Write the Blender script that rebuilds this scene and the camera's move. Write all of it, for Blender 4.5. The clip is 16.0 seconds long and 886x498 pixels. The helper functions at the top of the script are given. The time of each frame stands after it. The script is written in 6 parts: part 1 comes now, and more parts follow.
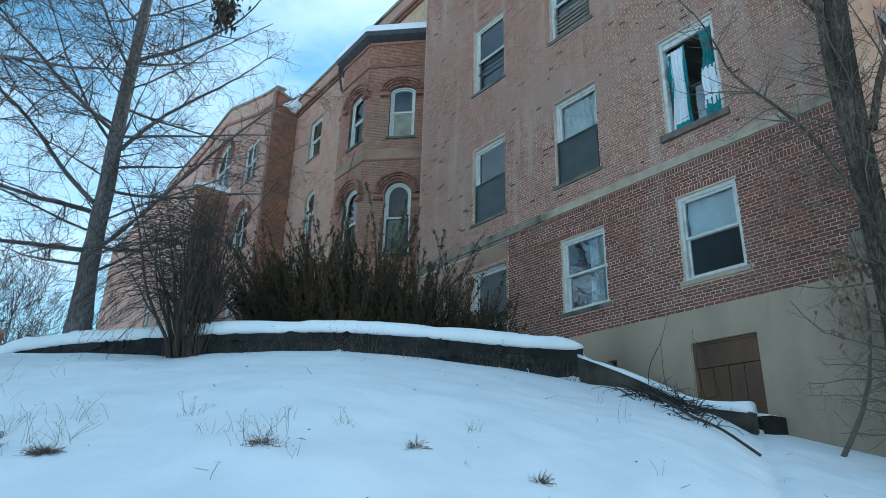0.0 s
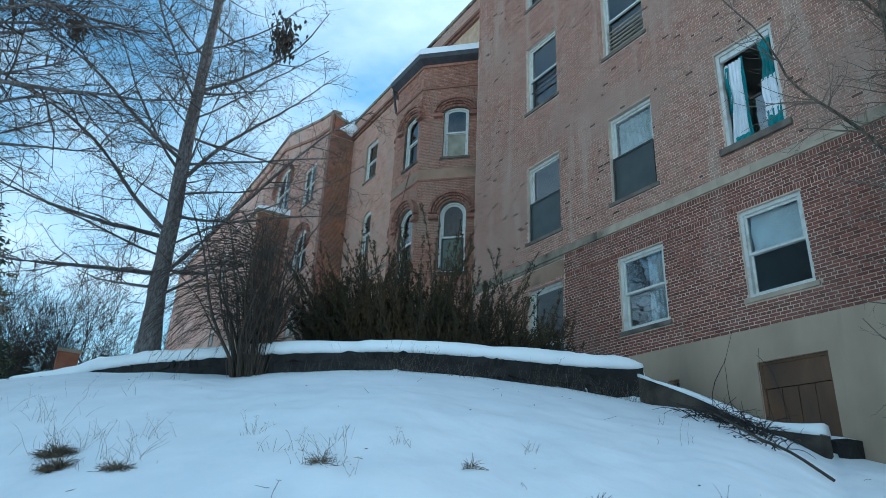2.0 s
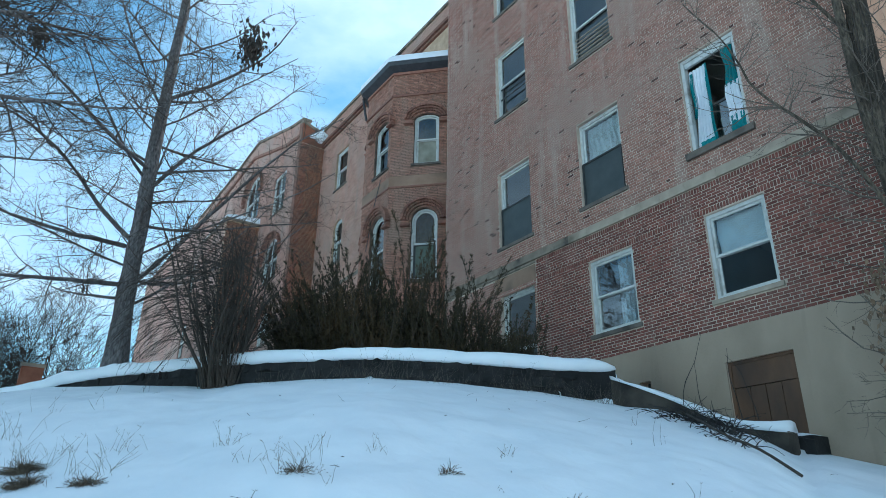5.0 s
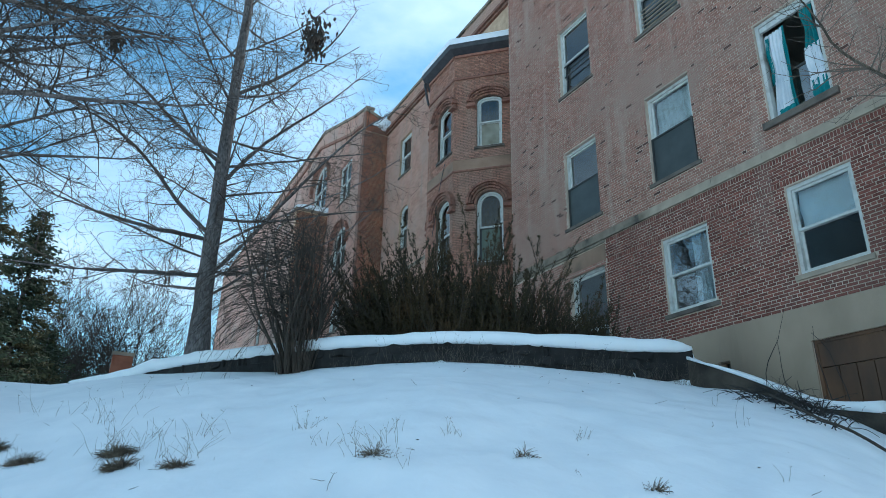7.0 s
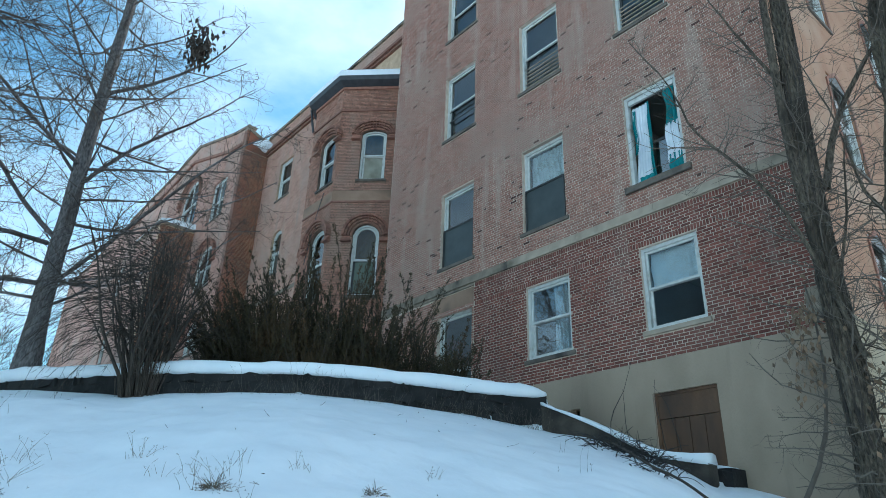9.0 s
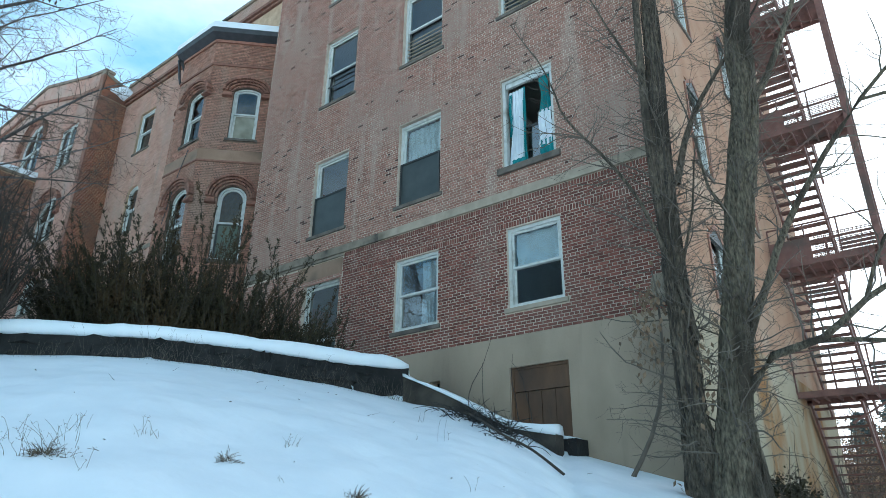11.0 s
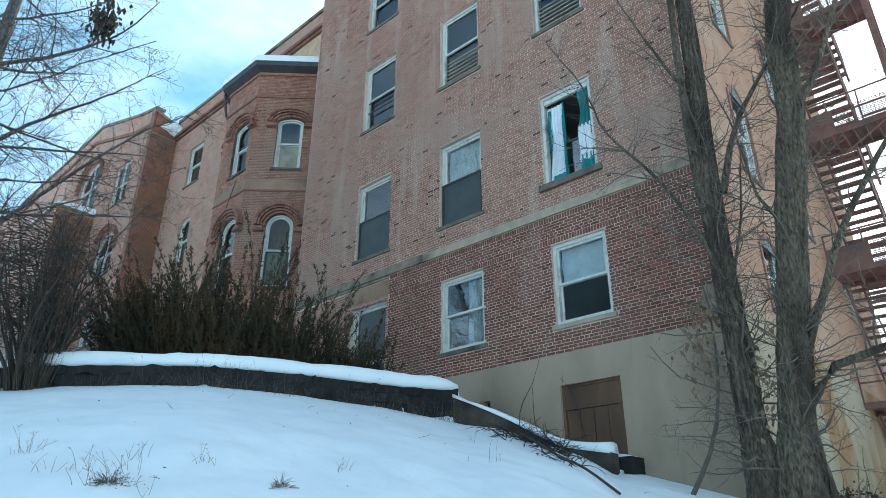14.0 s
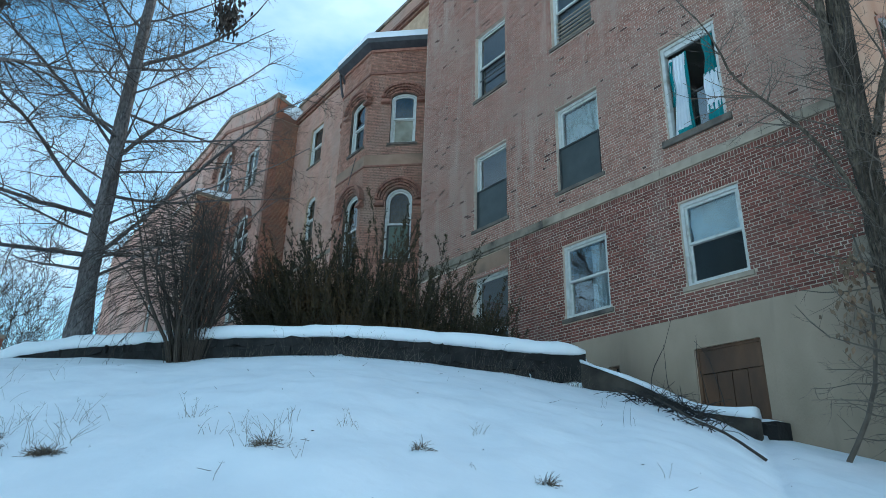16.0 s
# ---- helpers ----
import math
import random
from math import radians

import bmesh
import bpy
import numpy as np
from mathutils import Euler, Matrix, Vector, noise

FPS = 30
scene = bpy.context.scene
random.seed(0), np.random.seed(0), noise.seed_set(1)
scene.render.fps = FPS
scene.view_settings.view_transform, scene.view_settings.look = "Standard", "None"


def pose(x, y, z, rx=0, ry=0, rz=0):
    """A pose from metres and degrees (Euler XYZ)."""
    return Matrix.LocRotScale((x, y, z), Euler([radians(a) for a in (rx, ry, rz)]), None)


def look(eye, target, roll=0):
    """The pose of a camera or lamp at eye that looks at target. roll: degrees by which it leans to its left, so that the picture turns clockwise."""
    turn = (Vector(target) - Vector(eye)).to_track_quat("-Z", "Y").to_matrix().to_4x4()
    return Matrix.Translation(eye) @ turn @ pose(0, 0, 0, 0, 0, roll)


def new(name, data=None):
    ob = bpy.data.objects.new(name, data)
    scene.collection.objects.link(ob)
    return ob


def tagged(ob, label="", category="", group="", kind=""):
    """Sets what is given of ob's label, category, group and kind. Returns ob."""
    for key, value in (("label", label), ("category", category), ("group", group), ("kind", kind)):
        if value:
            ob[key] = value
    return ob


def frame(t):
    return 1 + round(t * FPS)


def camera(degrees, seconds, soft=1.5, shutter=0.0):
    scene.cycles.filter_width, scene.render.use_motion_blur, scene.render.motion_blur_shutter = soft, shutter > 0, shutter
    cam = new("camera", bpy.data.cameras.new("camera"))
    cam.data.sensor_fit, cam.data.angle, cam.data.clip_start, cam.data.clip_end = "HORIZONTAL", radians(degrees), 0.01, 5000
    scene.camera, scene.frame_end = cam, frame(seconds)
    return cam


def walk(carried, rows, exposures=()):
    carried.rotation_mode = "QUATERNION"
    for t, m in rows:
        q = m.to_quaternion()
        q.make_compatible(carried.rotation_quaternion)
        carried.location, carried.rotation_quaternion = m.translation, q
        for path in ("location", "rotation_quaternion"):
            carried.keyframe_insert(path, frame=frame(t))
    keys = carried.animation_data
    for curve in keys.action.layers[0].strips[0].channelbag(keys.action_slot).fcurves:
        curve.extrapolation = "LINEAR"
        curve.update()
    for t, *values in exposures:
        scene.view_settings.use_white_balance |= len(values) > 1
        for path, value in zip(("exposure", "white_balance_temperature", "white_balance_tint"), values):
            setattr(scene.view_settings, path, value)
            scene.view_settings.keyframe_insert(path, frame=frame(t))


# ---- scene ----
EXPOSURES = [(0, -0.17, 5650, 5), (0.8, -0.3, 5650, 5), (1.5, -0.28, 5650, 5), (3, -0.2, 5650, 5), (3.5, -0.05, 5800, 5), (4, 0.15, 5850, 5), (4.5, 0.05, 5800, 5), (5, -0.2, 5650, 5), (8, -0.27, 5650, 5), (10.5, 0.1, 5900, 5), (11, 0.05, 5900, 5), (11.5, -0.2, 5900, 5), (12, -0.6, 5900, 5), (12.5, -0.85, 5900, 5), (13.2, -0.3, 5900, 5), (14, 0.05, 5850, 5), (15, -0.1, 5650, 5), (16, -0.22, 5650, 5)]
cam = camera(67.0, 16.0, soft=0.65)
# seconds, eye, target, roll
PATH = [
    (0, (0.522, 0.598, 2.049), (1.644, 2.094, 2.758), 1.4),
    (0.5, (0.509, 0.592, 2.053), (1.509, 2.161, 2.789), 2.7),
    (1, (0.504, 0.58, 2.048), (1.379, 2.23, 2.764), 3.2),
    (1.5, (0.503, 0.559, 2.049), (1.379, 2.199, 2.786), 3.2),
    (2, (0.514, 0.551, 2.048), (1.486, 2.127, 2.803), 2.5),
    (2.5, (0.513, 0.544, 2.043), (1.571, 2.04, 2.845), 1.8),
    (3, (0.516, 0.541, 2.056), (1.653, 1.967, 2.878), 1.6),
    (3.5, (0.526, 0.53, 2.06), (1.742, 1.918, 2.831), 0.9),
    (4, (0.507, 0.534, 2.053), (1.783, 1.801, 2.927), 0.2),
    (4.5, (0.502, 0.553, 2.036), (1.734, 1.892, 2.867), 0.1),
    (5, (0.495, 0.55, 2.033), (1.533, 2.073, 2.809), 0.7),
    (5.2, (0.501, 0.562, 2.033), (1.507, 2.115, 2.792), 0.4),
    (7.3, (0.503, 0.595, 2.043), (1.38, 2.238, 2.772), 1.3),
    (7.5, (0.503, 0.594, 2.039), (1.417, 2.213, 2.775), 1.3),
    (8, (0.508, 0.589, 2.043), (1.583, 2.092, 2.806), 0.4),
    (8.2, (0.517, 0.583, 2.046), (1.619, 2.052, 2.838), 0.8),
    (10.3, (0.556, 0.646, 2.009), (1.897, 1.899, 2.802), 1.4),
    (10.5, (0.562, 0.65, 2.007), (1.949, 1.861, 2.789), 1.3),
    (11, (0.573, 0.651, 2.009), (2.025, 1.789, 2.782), 0.7),
    (11.5, (0.565, 0.645, 2.005), (2.049, 1.684, 2.853), -0.0),
    (12, (0.57, 0.621, 1.998), (2.115, 1.582, 2.83), -0.7),
    (12.5, (0.57, 0.641, 1.996), (2.121, 1.644, 2.764), -1.2),
    (13, (0.567, 0.646, 2.011), (2.067, 1.701, 2.809), -0.8),
    (13.5, (0.563, 0.637, 2.007), (1.974, 1.789, 2.831), -0.9),
    (14, (0.551, 0.613, 2.016), (1.899, 1.84, 2.839), 0.1),
    (14.5, (0.523, 0.628, 2.007), (1.762, 1.988, 2.792), 0.9),
    (15, (0.514, 0.638, 2.001), (1.634, 2.111, 2.76), 1.0),
    (15.5, (0.514, 0.65, 1.997), (1.547, 2.195, 2.736), 1.3),
    (16, (0.526, 0.664, 2.005), (1.643, 2.153, 2.737), 1.5),
]
walk(cam, [(t, look(eye, target, roll)) for t, eye, target, roll in PATH], EXPOSURES)

# ---------- light ----------
SUN_BEARING, SUN_ELEV = 75.0, 50.0
world = bpy.data.worlds.new("world")
scene.world = world
world.use_nodes = True
wn, wl = world.node_tree.nodes, world.node_tree.links
wn.clear()
sky = wn.new("ShaderNodeTexSky")
sky.sky_type, sky.sun_disc = "NISHITA", False
sky.sun_elevation, sky.sun_rotation = radians(SUN_ELEV), radians(SUN_BEARING)
sky.air_density, sky.dust_density, sky.ozone_density = 1.0, 0.6, 0.6
w_coord = wn.new("ShaderNodeTexCoord")
w_map = wn.new("ShaderNodeMapping")
w_map.inputs["Scale"].default_value = (1.0, 1.0, 2.2)
cloud = wn.new("ShaderNodeTexNoise")
cloud.inputs["Scale"].default_value, cloud.inputs["Detail"].default_value, cloud.inputs["Roughness"].default_value = 2.6, 7.0, 0.55
ramp = wn.new("ShaderNodeValToRGB")
ramp.color_ramp.elements[0].position, ramp.color_ramp.elements[1].position = 0.4, 0.64
mix = wn.new("ShaderNodeMix")
mix.data_type = "RGBA"
mix.inputs["B"].default_value = (11.5, 14.2, 15.8, 1)
tint = wn.new("ShaderNodeMix")
tint.data_type, tint.blend_type = "RGBA", "MULTIPLY"
tint.inputs["Factor"].default_value = 1.0
tint.inputs["B"].default_value = (1.85, 2.72, 2.48, 1)
scalef = wn.new("ShaderNodeMath")
scalef.operation = "MULTIPLY"
scalef.inputs[1].default_value = 0.85
# bright veil of thin cloud on the sun's side
unit, dot, veil_f, veil = wn.new("ShaderNodeVectorMath"), wn.new("ShaderNodeVectorMath"), wn.new("ShaderNodeMapRange"), wn.new("ShaderNodeMix")
unit.operation, dot.operation = "NORMALIZE", "DOT_PRODUCT"
dot.inputs[1].default_value = (0.863, 0.075, 0.5)
veil_f.interpolation_type = "SMOOTHSTEP"
veil_f.inputs["From Min"].default_value, veil_f.inputs["From Max"].default_value = 0.7, 0.92
veil.data_type = "RGBA"
veil.inputs["B"].default_value = (24.0, 24.5, 25.0, 1)
bg = wn.new("ShaderNodeBackground")
bg.inputs["Strength"].default_value = 0.09
w_out = wn.new("ShaderNodeOutputWorld")
wl.new(w_coord.outputs["Generated"], w_map.inputs["Vector"])
wl.new(w_map.outputs["Vector"], cloud.inputs["Vector"])
wl.new(cloud.outputs["Fac"], ramp.inputs["Fac"])
wl.new(ramp.outputs["Color"], scalef.inputs[0])
wl.new(scalef.outputs[0], mix.inputs["Factor"])
wl.new(sky.outputs["Color"], tint.inputs["A"])
wl.new(tint.outputs["Result"], mix.inputs["A"])
wl.new(w_coord.outputs["Generated"], unit.inputs[0])
wl.new(unit.outputs["Vector"], dot.inputs[0])
wl.new(dot.outputs["Value"], veil_f.inputs["Value"])
wl.new(veil_f.outputs["Result"], veil.inputs["Factor"])
wl.new(mix.outputs["Result"], veil.inputs["A"])
wl.new(veil.outputs["Result"], bg.inputs["Color"])
wl.new(bg.outputs["Background"], w_out.inputs["Surface"])

sun_data = bpy.data.lights.new("sun", "SUN")
sun_data.energy, sun_data.angle, sun_data.color = 3.5, radians(0.5), (1.0, 0.95, 0.86)
sun = new("sun", sun_data)
sb, se = radians(SUN_BEARING), radians(SUN_ELEV)
SUN_DIR = Vector((math.sin(sb) * math.cos(se), math.cos(sb) * math.cos(se), math.sin(se)))
sun.rotation_euler = SUN_DIR.to_track_quat("Z", "Y").to_euler()


# ---------- materials ----------
def surf(name, c1, c2, scale=3.0, rough=0.85, bump=0.25, bscale=40.0, stain=None, stain_scale=0.6, stain_at=(0.5, 0.7), island=0.0, metal=0.0, stretch=(1, 1, 1), streak=None, streak_at=(0.56, 0.72)):
    m = bpy.data.materials.new(name)
    m.use_nodes = True
    n, l = m.node_tree.nodes, m.node_tree.links
    p = n["Principled BSDF"]
    p.inputs["Roughness"].default_value, p.inputs["Metallic"].default_value = rough, metal
    geo = n.new("ShaderNodeNewGeometry")
    mp = n.new("ShaderNodeMapping")
    mp.inputs["Scale"].default_value = stretch
    l.new(geo.outputs["Position"], mp.inputs["Vector"])

    def noise_tex(s, d=6.0):
        t = n.new("ShaderNodeTexNoise")
        t.inputs["Scale"].default_value, t.inputs["Detail"].default_value = s, d
        l.new(mp.outputs["Vector"], t.inputs["Vector"])
        return t

    def mixed(fac, a, b):
        x = n.new("ShaderNodeMix")
        x.data_type = "RGBA"
        for sock, v in ((x.inputs["Factor"], fac), (x.inputs["A"], a), (x.inputs["B"], b)):
            if isinstance(v, bpy.types.NodeSocket):
                l.new(v, sock)
            else:
                sock.default_value = v if isinstance(v, float) else (*v, 1)
        return x.outputs["Result"]

    r = n.new("ShaderNodeMapRange")
    r.inputs["From Min"].default_value, r.inputs["From Max"].default_value = 0.3, 0.7
    l.new(noise_tex(scale).outputs["Fac"], r.inputs["Value"])
    col = mixed(r.outputs["Result"], c1, c2)
    if island:
        info = n.new("ShaderNodeObjectInfo")
        add, fract = n.new("ShaderNodeMath"), n.new("ShaderNodeMath")
        add.operation, fract.operation = "ADD", "FRACT"
        l.new(geo.outputs["Random Per Island"], add.inputs[0])
        l.new(info.outputs["Random"], add.inputs[1])
        l.new(add.outputs[0], fract.inputs[0])
        hsv = n.new("ShaderNodeHueSaturation")
        vr = n.new("ShaderNodeMapRange")
        vr.inputs["To Min"].default_value, vr.inputs["To Max"].default_value = 1 - island, 1 + island
        l.new(fract.outputs[0], vr.inputs["Value"])
        l.new(vr.outputs["Result"], hsv.inputs["Value"])
        l.new(col, hsv.inputs["Color"])
        col = hsv.outputs["Color"]
    if stain:
        sr = n.new("ShaderNodeMapRange")
        sr.inputs["From Min"].default_value, sr.inputs["From Max"].default_value = stain_at
        l.new(noise_tex(stain_scale, 8.0).outputs["Fac"], sr.inputs["Value"])
        col = mixed(sr.outputs["Result"], col, stain)
    if streak:
        # runs of dirt or lime washed down the face
        ms, ts, rs = n.new("ShaderNodeMapping"), n.new("ShaderNodeTexNoise"), n.new("ShaderNodeMapRange")
        ms.inputs["Scale"].default_value = (1, 1, 0.13)
        ts.inputs["Scale"].default_value, ts.inputs["Detail"].default_value = 2.6, 7.0
        rs.inputs["From Min"].default_value, rs.inputs["From Max"].default_value = streak_at
        rs.inputs["To Max"].default_value = 0.7
        l.new(geo.outputs["Position"], ms.inputs["Vector"])
        l.new(ms.outputs["Vector"], ts.inputs["Vector"])
        l.new(ts.outputs["Fac"], rs.inputs["Value"])
        col = mixed(rs.outputs["Result"], col, streak)
    l.new(col, p.inputs["Base Color"])
    if bump:
        b = n.new("ShaderNodeBump")
        b.inputs["Strength"].default_value, b.inputs["Distance"].default_value = min(bump, 1.0), 0.02 * max(1.0, bump)
        l.new(noise_tex(bscale).outputs["Fac"], b.inputs["Height"])
        l.new(b.outputs["Normal"], p.inputs["Normal"])
    return m


def glass(name, gloss=0.16, tint=(0.8, 0.87, 0.87), rough=0.02):
    m = bpy.data.materials.new(name)
    m.use_nodes = True
    n, l = m.node_tree.nodes, m.node_tree.links
    n.clear()
    tr, gl, mx, out = (n.new("ShaderNode" + k) for k in ("BsdfTransparent", "BsdfGlossy", "MixShader", "OutputMaterial"))
    tr.inputs["Color"].default_value = (*tint, 1)
    gl.inputs["Roughness"].default_value = rough
    fr, ad = n.new("ShaderNodeFresnel"), n.new("ShaderNodeMath")
    ad.operation = "ADD"
    ad.inputs[1].default_value = gloss
    l.new(fr.outputs["Fac"], ad.inputs[0])
    l.new(ad.outputs[0], mx.inputs["Fac"])
    l.new(tr.outputs["BSDF"], mx.inputs[1])
    l.new(gl.outputs["BSDF"], mx.inputs[2])
    l.new(mx.outputs["Shader"], out.inputs["Surface"])
    no, bp, geo = n.new("ShaderNodeTexNoise"), n.new("ShaderNodeBump"), n.new("ShaderNodeNewGeometry")
    no.inputs["Scale"].default_value = 2.5
    bp.inputs["Strength"].default_value, bp.inputs["Distance"].default_value = 0.08, 0.05
    l.new(geo.outputs["Position"], no.inputs["Vector"])
    l.new(no.outputs["Fac"], bp.inputs["Height"])
    l.new(bp.outputs["Normal"], gl.inputs["Normal"])
    return m


MORTAR = surf("mortar", (0.49, 0.381, 0.3), (0.652, 0.529, 0.421), 6, 0.95, 0.3, 60, (0.339, 0.271, 0.21), 0.5)
MORTAR_UP = surf("mortar_washed", (0.446, 0.298, 0.19), (0.594, 0.409, 0.272), 6, 0.95, 0.3, 60, (0.3, 0.214, 0.148), 0.5)
BRICK_LOW = surf("brick_red", (0.15, 0.048, 0.036), (0.235, 0.082, 0.058), 9, 0.9, 0.35, 70, (0.2, 0.095, 0.075), 0.45, (0.48, 0.72), 0.28, streak=(0.26, 0.16, 0.13), streak_at=(0.56, 0.74))
BRICK_UP = surf("brick_washed", (0.29, 0.135, 0.098), (0.37, 0.185, 0.138), 7, 0.92, 0.35, 70, (0.385, 0.24, 0.187), 0.5, (0.46, 0.7), 0.2, streak=(0.43, 0.31, 0.25), streak_at=(0.53, 0.7))
BRICK_SOOT = surf("brick_sooty", (0.07, 0.032, 0.024), (0.13, 0.06, 0.045), 7, 0.92, 0.35, 70, (0.16, 0.09, 0.07), 0.5)
BRICK_BAY = surf("brick_bay", (0.3, 0.13, 0.085), (0.43, 0.215, 0.15), 5, 0.92, 0.35, 70, (0.36, 0.22, 0.165), 0.7, (0.5, 0.7), 0.26, streak=(0.4, 0.27, 0.2), streak_at=(0.58, 0.74))
MORTAR_BAY = surf("mortar_sooty", (0.09, 0.06, 0.045), (0.24, 0.16, 0.115), 3.5, 0.95, 0.3, 60, (0.05, 0.036, 0.03), 1.6)
RAMP_CONCRETE = surf("stained_concrete", (0.045, 0.036, 0.028), (0.085, 0.068, 0.052), 4, 0.95, 0.6, 20, (0.022, 0.018, 0.015), 1.5, (0.48, 0.66))
BARK_DARK = surf("dark_furrowed_bark", (0.034, 0.025, 0.017), (0.22, 0.168, 0.118), 34, 0.95, 4.0, 48, (0.052, 0.039, 0.027), 2.4, (0.48, 0.62), stretch=(1, 1, 0.3))
BRICK_PINK = surf("brick_pink_wash", (0.411, 0.219, 0.165), (0.523, 0.306, 0.235), 2, 0.92, 0.3, 70, (0.432, 0.306, 0.247), 0.5, (0.45, 0.75), 0.14, streak=(0.36, 0.27, 0.22))
BRICK_SIDE = surf("brick_rust", (0.213, 0.0718, 0.039), (0.296, 0.114, 0.065), 5, 0.92, 0.3, 70, (0.167, 0.0798, 0.0542), 0.5, (0.5, 0.7), 0.25)
BRICK_TRIM = surf("brick_trim", (0.22, 0.096, 0.066), (0.32, 0.152, 0.106), 9, 0.92, 0.35, 70, (0.25, 0.15, 0.11), 0.8, (0.5, 0.7), 0.35)
STONE = surf("belt_stone", (0.347, 0.277, 0.209), (0.453, 0.359, 0.268), 5, 0.9, 0.3, 50, (0.154, 0.123, 0.0867), 0.9, (0.55, 0.7))
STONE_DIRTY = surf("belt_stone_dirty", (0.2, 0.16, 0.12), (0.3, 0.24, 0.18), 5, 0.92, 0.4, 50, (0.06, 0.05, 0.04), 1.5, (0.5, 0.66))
CONCRETE = surf("parged_concrete", (0.31, 0.235, 0.168), (0.41, 0.31, 0.225), 1.6, 0.93, 0.3, 35, (0.2, 0.15, 0.11), 0.8, (0.5, 0.75), stretch=(1, 1, 0.5), streak=(0.17, 0.135, 0.1), streak_at=(0.6, 0.82))
PARGE_BROWN = surf("brown_parging", (0.27, 0.165, 0.11), (0.38, 0.24, 0.165), 2, 0.93, 0.3, 40, (0.141, 0.0966, 0.0678), 1.0, (0.5, 0.7))
STUCCO = surf("tan_stucco", (0.375, 0.19, 0.112), (0.446, 0.248, 0.152), 1.5, 0.93, 0.3, 45, (0.432, 0.288, 0.196), 0.7, (0.5, 0.7), streak=(0.3, 0.17, 0.1))
STUCCO_BASE = surf("ochre_stucco", (0.35, 0.271, 0.172), (0.394, 0.318, 0.219), 1.2, 0.93, 0.3, 45, (0.286, 0.127, 0.0365), 0.7, (0.44, 0.58), stretch=(1, 1, 0.35))
WHITE = surf("old_white_paint", (0.527, 0.527, 0.493), (0.637, 0.637, 0.603), 8, 0.6, 0.15, 60, (0.34, 0.315, 0.272), 3, (0.6, 0.75))
DARK_FRAME = surf("dark_screen_frame", (0.035, 0.035, 0.035), (0.06, 0.058, 0.055), 8, 0.5, 0.1)
SILL = surf("sill_stone", (0.125, 0.1, 0.08), (0.175, 0.142, 0.115), 7, 0.92, 0.3, 50, (0.06, 0.05, 0.042), 2)
GLASS = glass("window_glass", 0.1)
GLASS_BRIGHT = glass("clear_new_glass", 0.26)
GLASS_DULL = glass("dusty_glass", 0.02, (0.45, 0.5, 0.48), 0.12)
SCREEN = surf("insect_screen", (0.03, 0.037, 0.036), (0.05, 0.058, 0.055), 3, 0.45, 0.05, 200)
BLIND_GREEN = surf("green_blind", (0.12, 0.15, 0.12), (0.156, 0.186, 0.15), 2, 0.8, 0.1)
INSIDE = surf("inside_plaster", (0.3, 0.3, 0.27), (0.4, 0.39, 0.35), 1, 0.95, 0.1)
LACE = surf("lace_curtain", (0.5, 0.54, 0.54), (0.66, 0.7, 0.7), 6, 0.95, 0.2)
CARD = surf("stained_card", (0.24, 0.23, 0.18), (0.36, 0.34, 0.27), 3, 0.9, 0.1, 30, (0.2, 0.17, 0.12), 2)
TEAL = surf("teal_curtain", (0.01, 0.16, 0.17), (0.02, 0.25, 0.26), 4, 0.9, 0.2)
WHITE_CLOTH = surf("white_curtain", (0.62, 0.66, 0.7), (0.78, 0.8, 0.82), 4, 0.9, 0.2)
PLYWOOD = surf("weathered_plywood", (0.105, 0.052, 0.027), (0.185, 0.096, 0.05), 3, 0.8, 0.3, 30, (0.06, 0.036, 0.025), 1.6, (0.45, 0.7), stretch=(1, 1, 0.35))
SNOW = surf("snow", (0.744, 0.772, 0.809), (0.837, 0.856, 0.883), 1.6, 0.75, 1.0, 3.5)
SNOW_CAP = surf("snow_cap", (0.84, 0.87, 0.9), (0.92, 0.93, 0.95), 2, 0.7, 0.35, 12)
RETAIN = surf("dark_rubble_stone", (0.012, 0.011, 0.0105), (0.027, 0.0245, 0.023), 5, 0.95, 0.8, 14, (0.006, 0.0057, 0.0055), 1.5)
BARK_GREY = surf("grey_bark", (0.049, 0.0358, 0.0231), (0.266, 0.211, 0.143), 34, 0.95, 4.0, 48, (0.063, 0.0461, 0.0308), 2.4, (0.5, 0.62), stretch=(1, 1, 0.3))
BARK_BROWN = surf("brown_bark", (0.0692, 0.0618, 0.0612), (0.26, 0.231, 0.221), 30, 0.95, 3.0, 45, (0.0891, 0.0694, 0.0575), 2, stretch=(1, 1, 0.3))
TWIG = surf("twig_bark", (0.0703, 0.0516, 0.0404), (0.131, 0.0985, 0.075), 6, 0.9, 0.2)
TWIG_BLACK = surf("wet_twig_bark", (0.014, 0.012, 0.012), (0.035, 0.028, 0.026), 6, 0.8, 0.2)
TWIG_PALE = surf("pale_twig_bark", (0.1, 0.078, 0.06), (0.17, 0.135, 0.105), 6, 0.9, 0.2)
# distance haze is put into this paler, bluer needle colour
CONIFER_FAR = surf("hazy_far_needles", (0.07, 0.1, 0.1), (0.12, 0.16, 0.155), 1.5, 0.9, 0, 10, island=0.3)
TWIG_DARK = surf("dark_twig_bark", (0.0338, 0.0255, 0.021), (0.075, 0.0562, 0.0413), 6, 0.9, 0.2)
YEW = surf("yew_needles", (0.024, 0.019, 0.006), (0.05, 0.036, 0.011), 2.5, 0.8, 0, 10, (0.09, 0.052, 0.02), 1.1, (0.48, 0.66), 0.4)
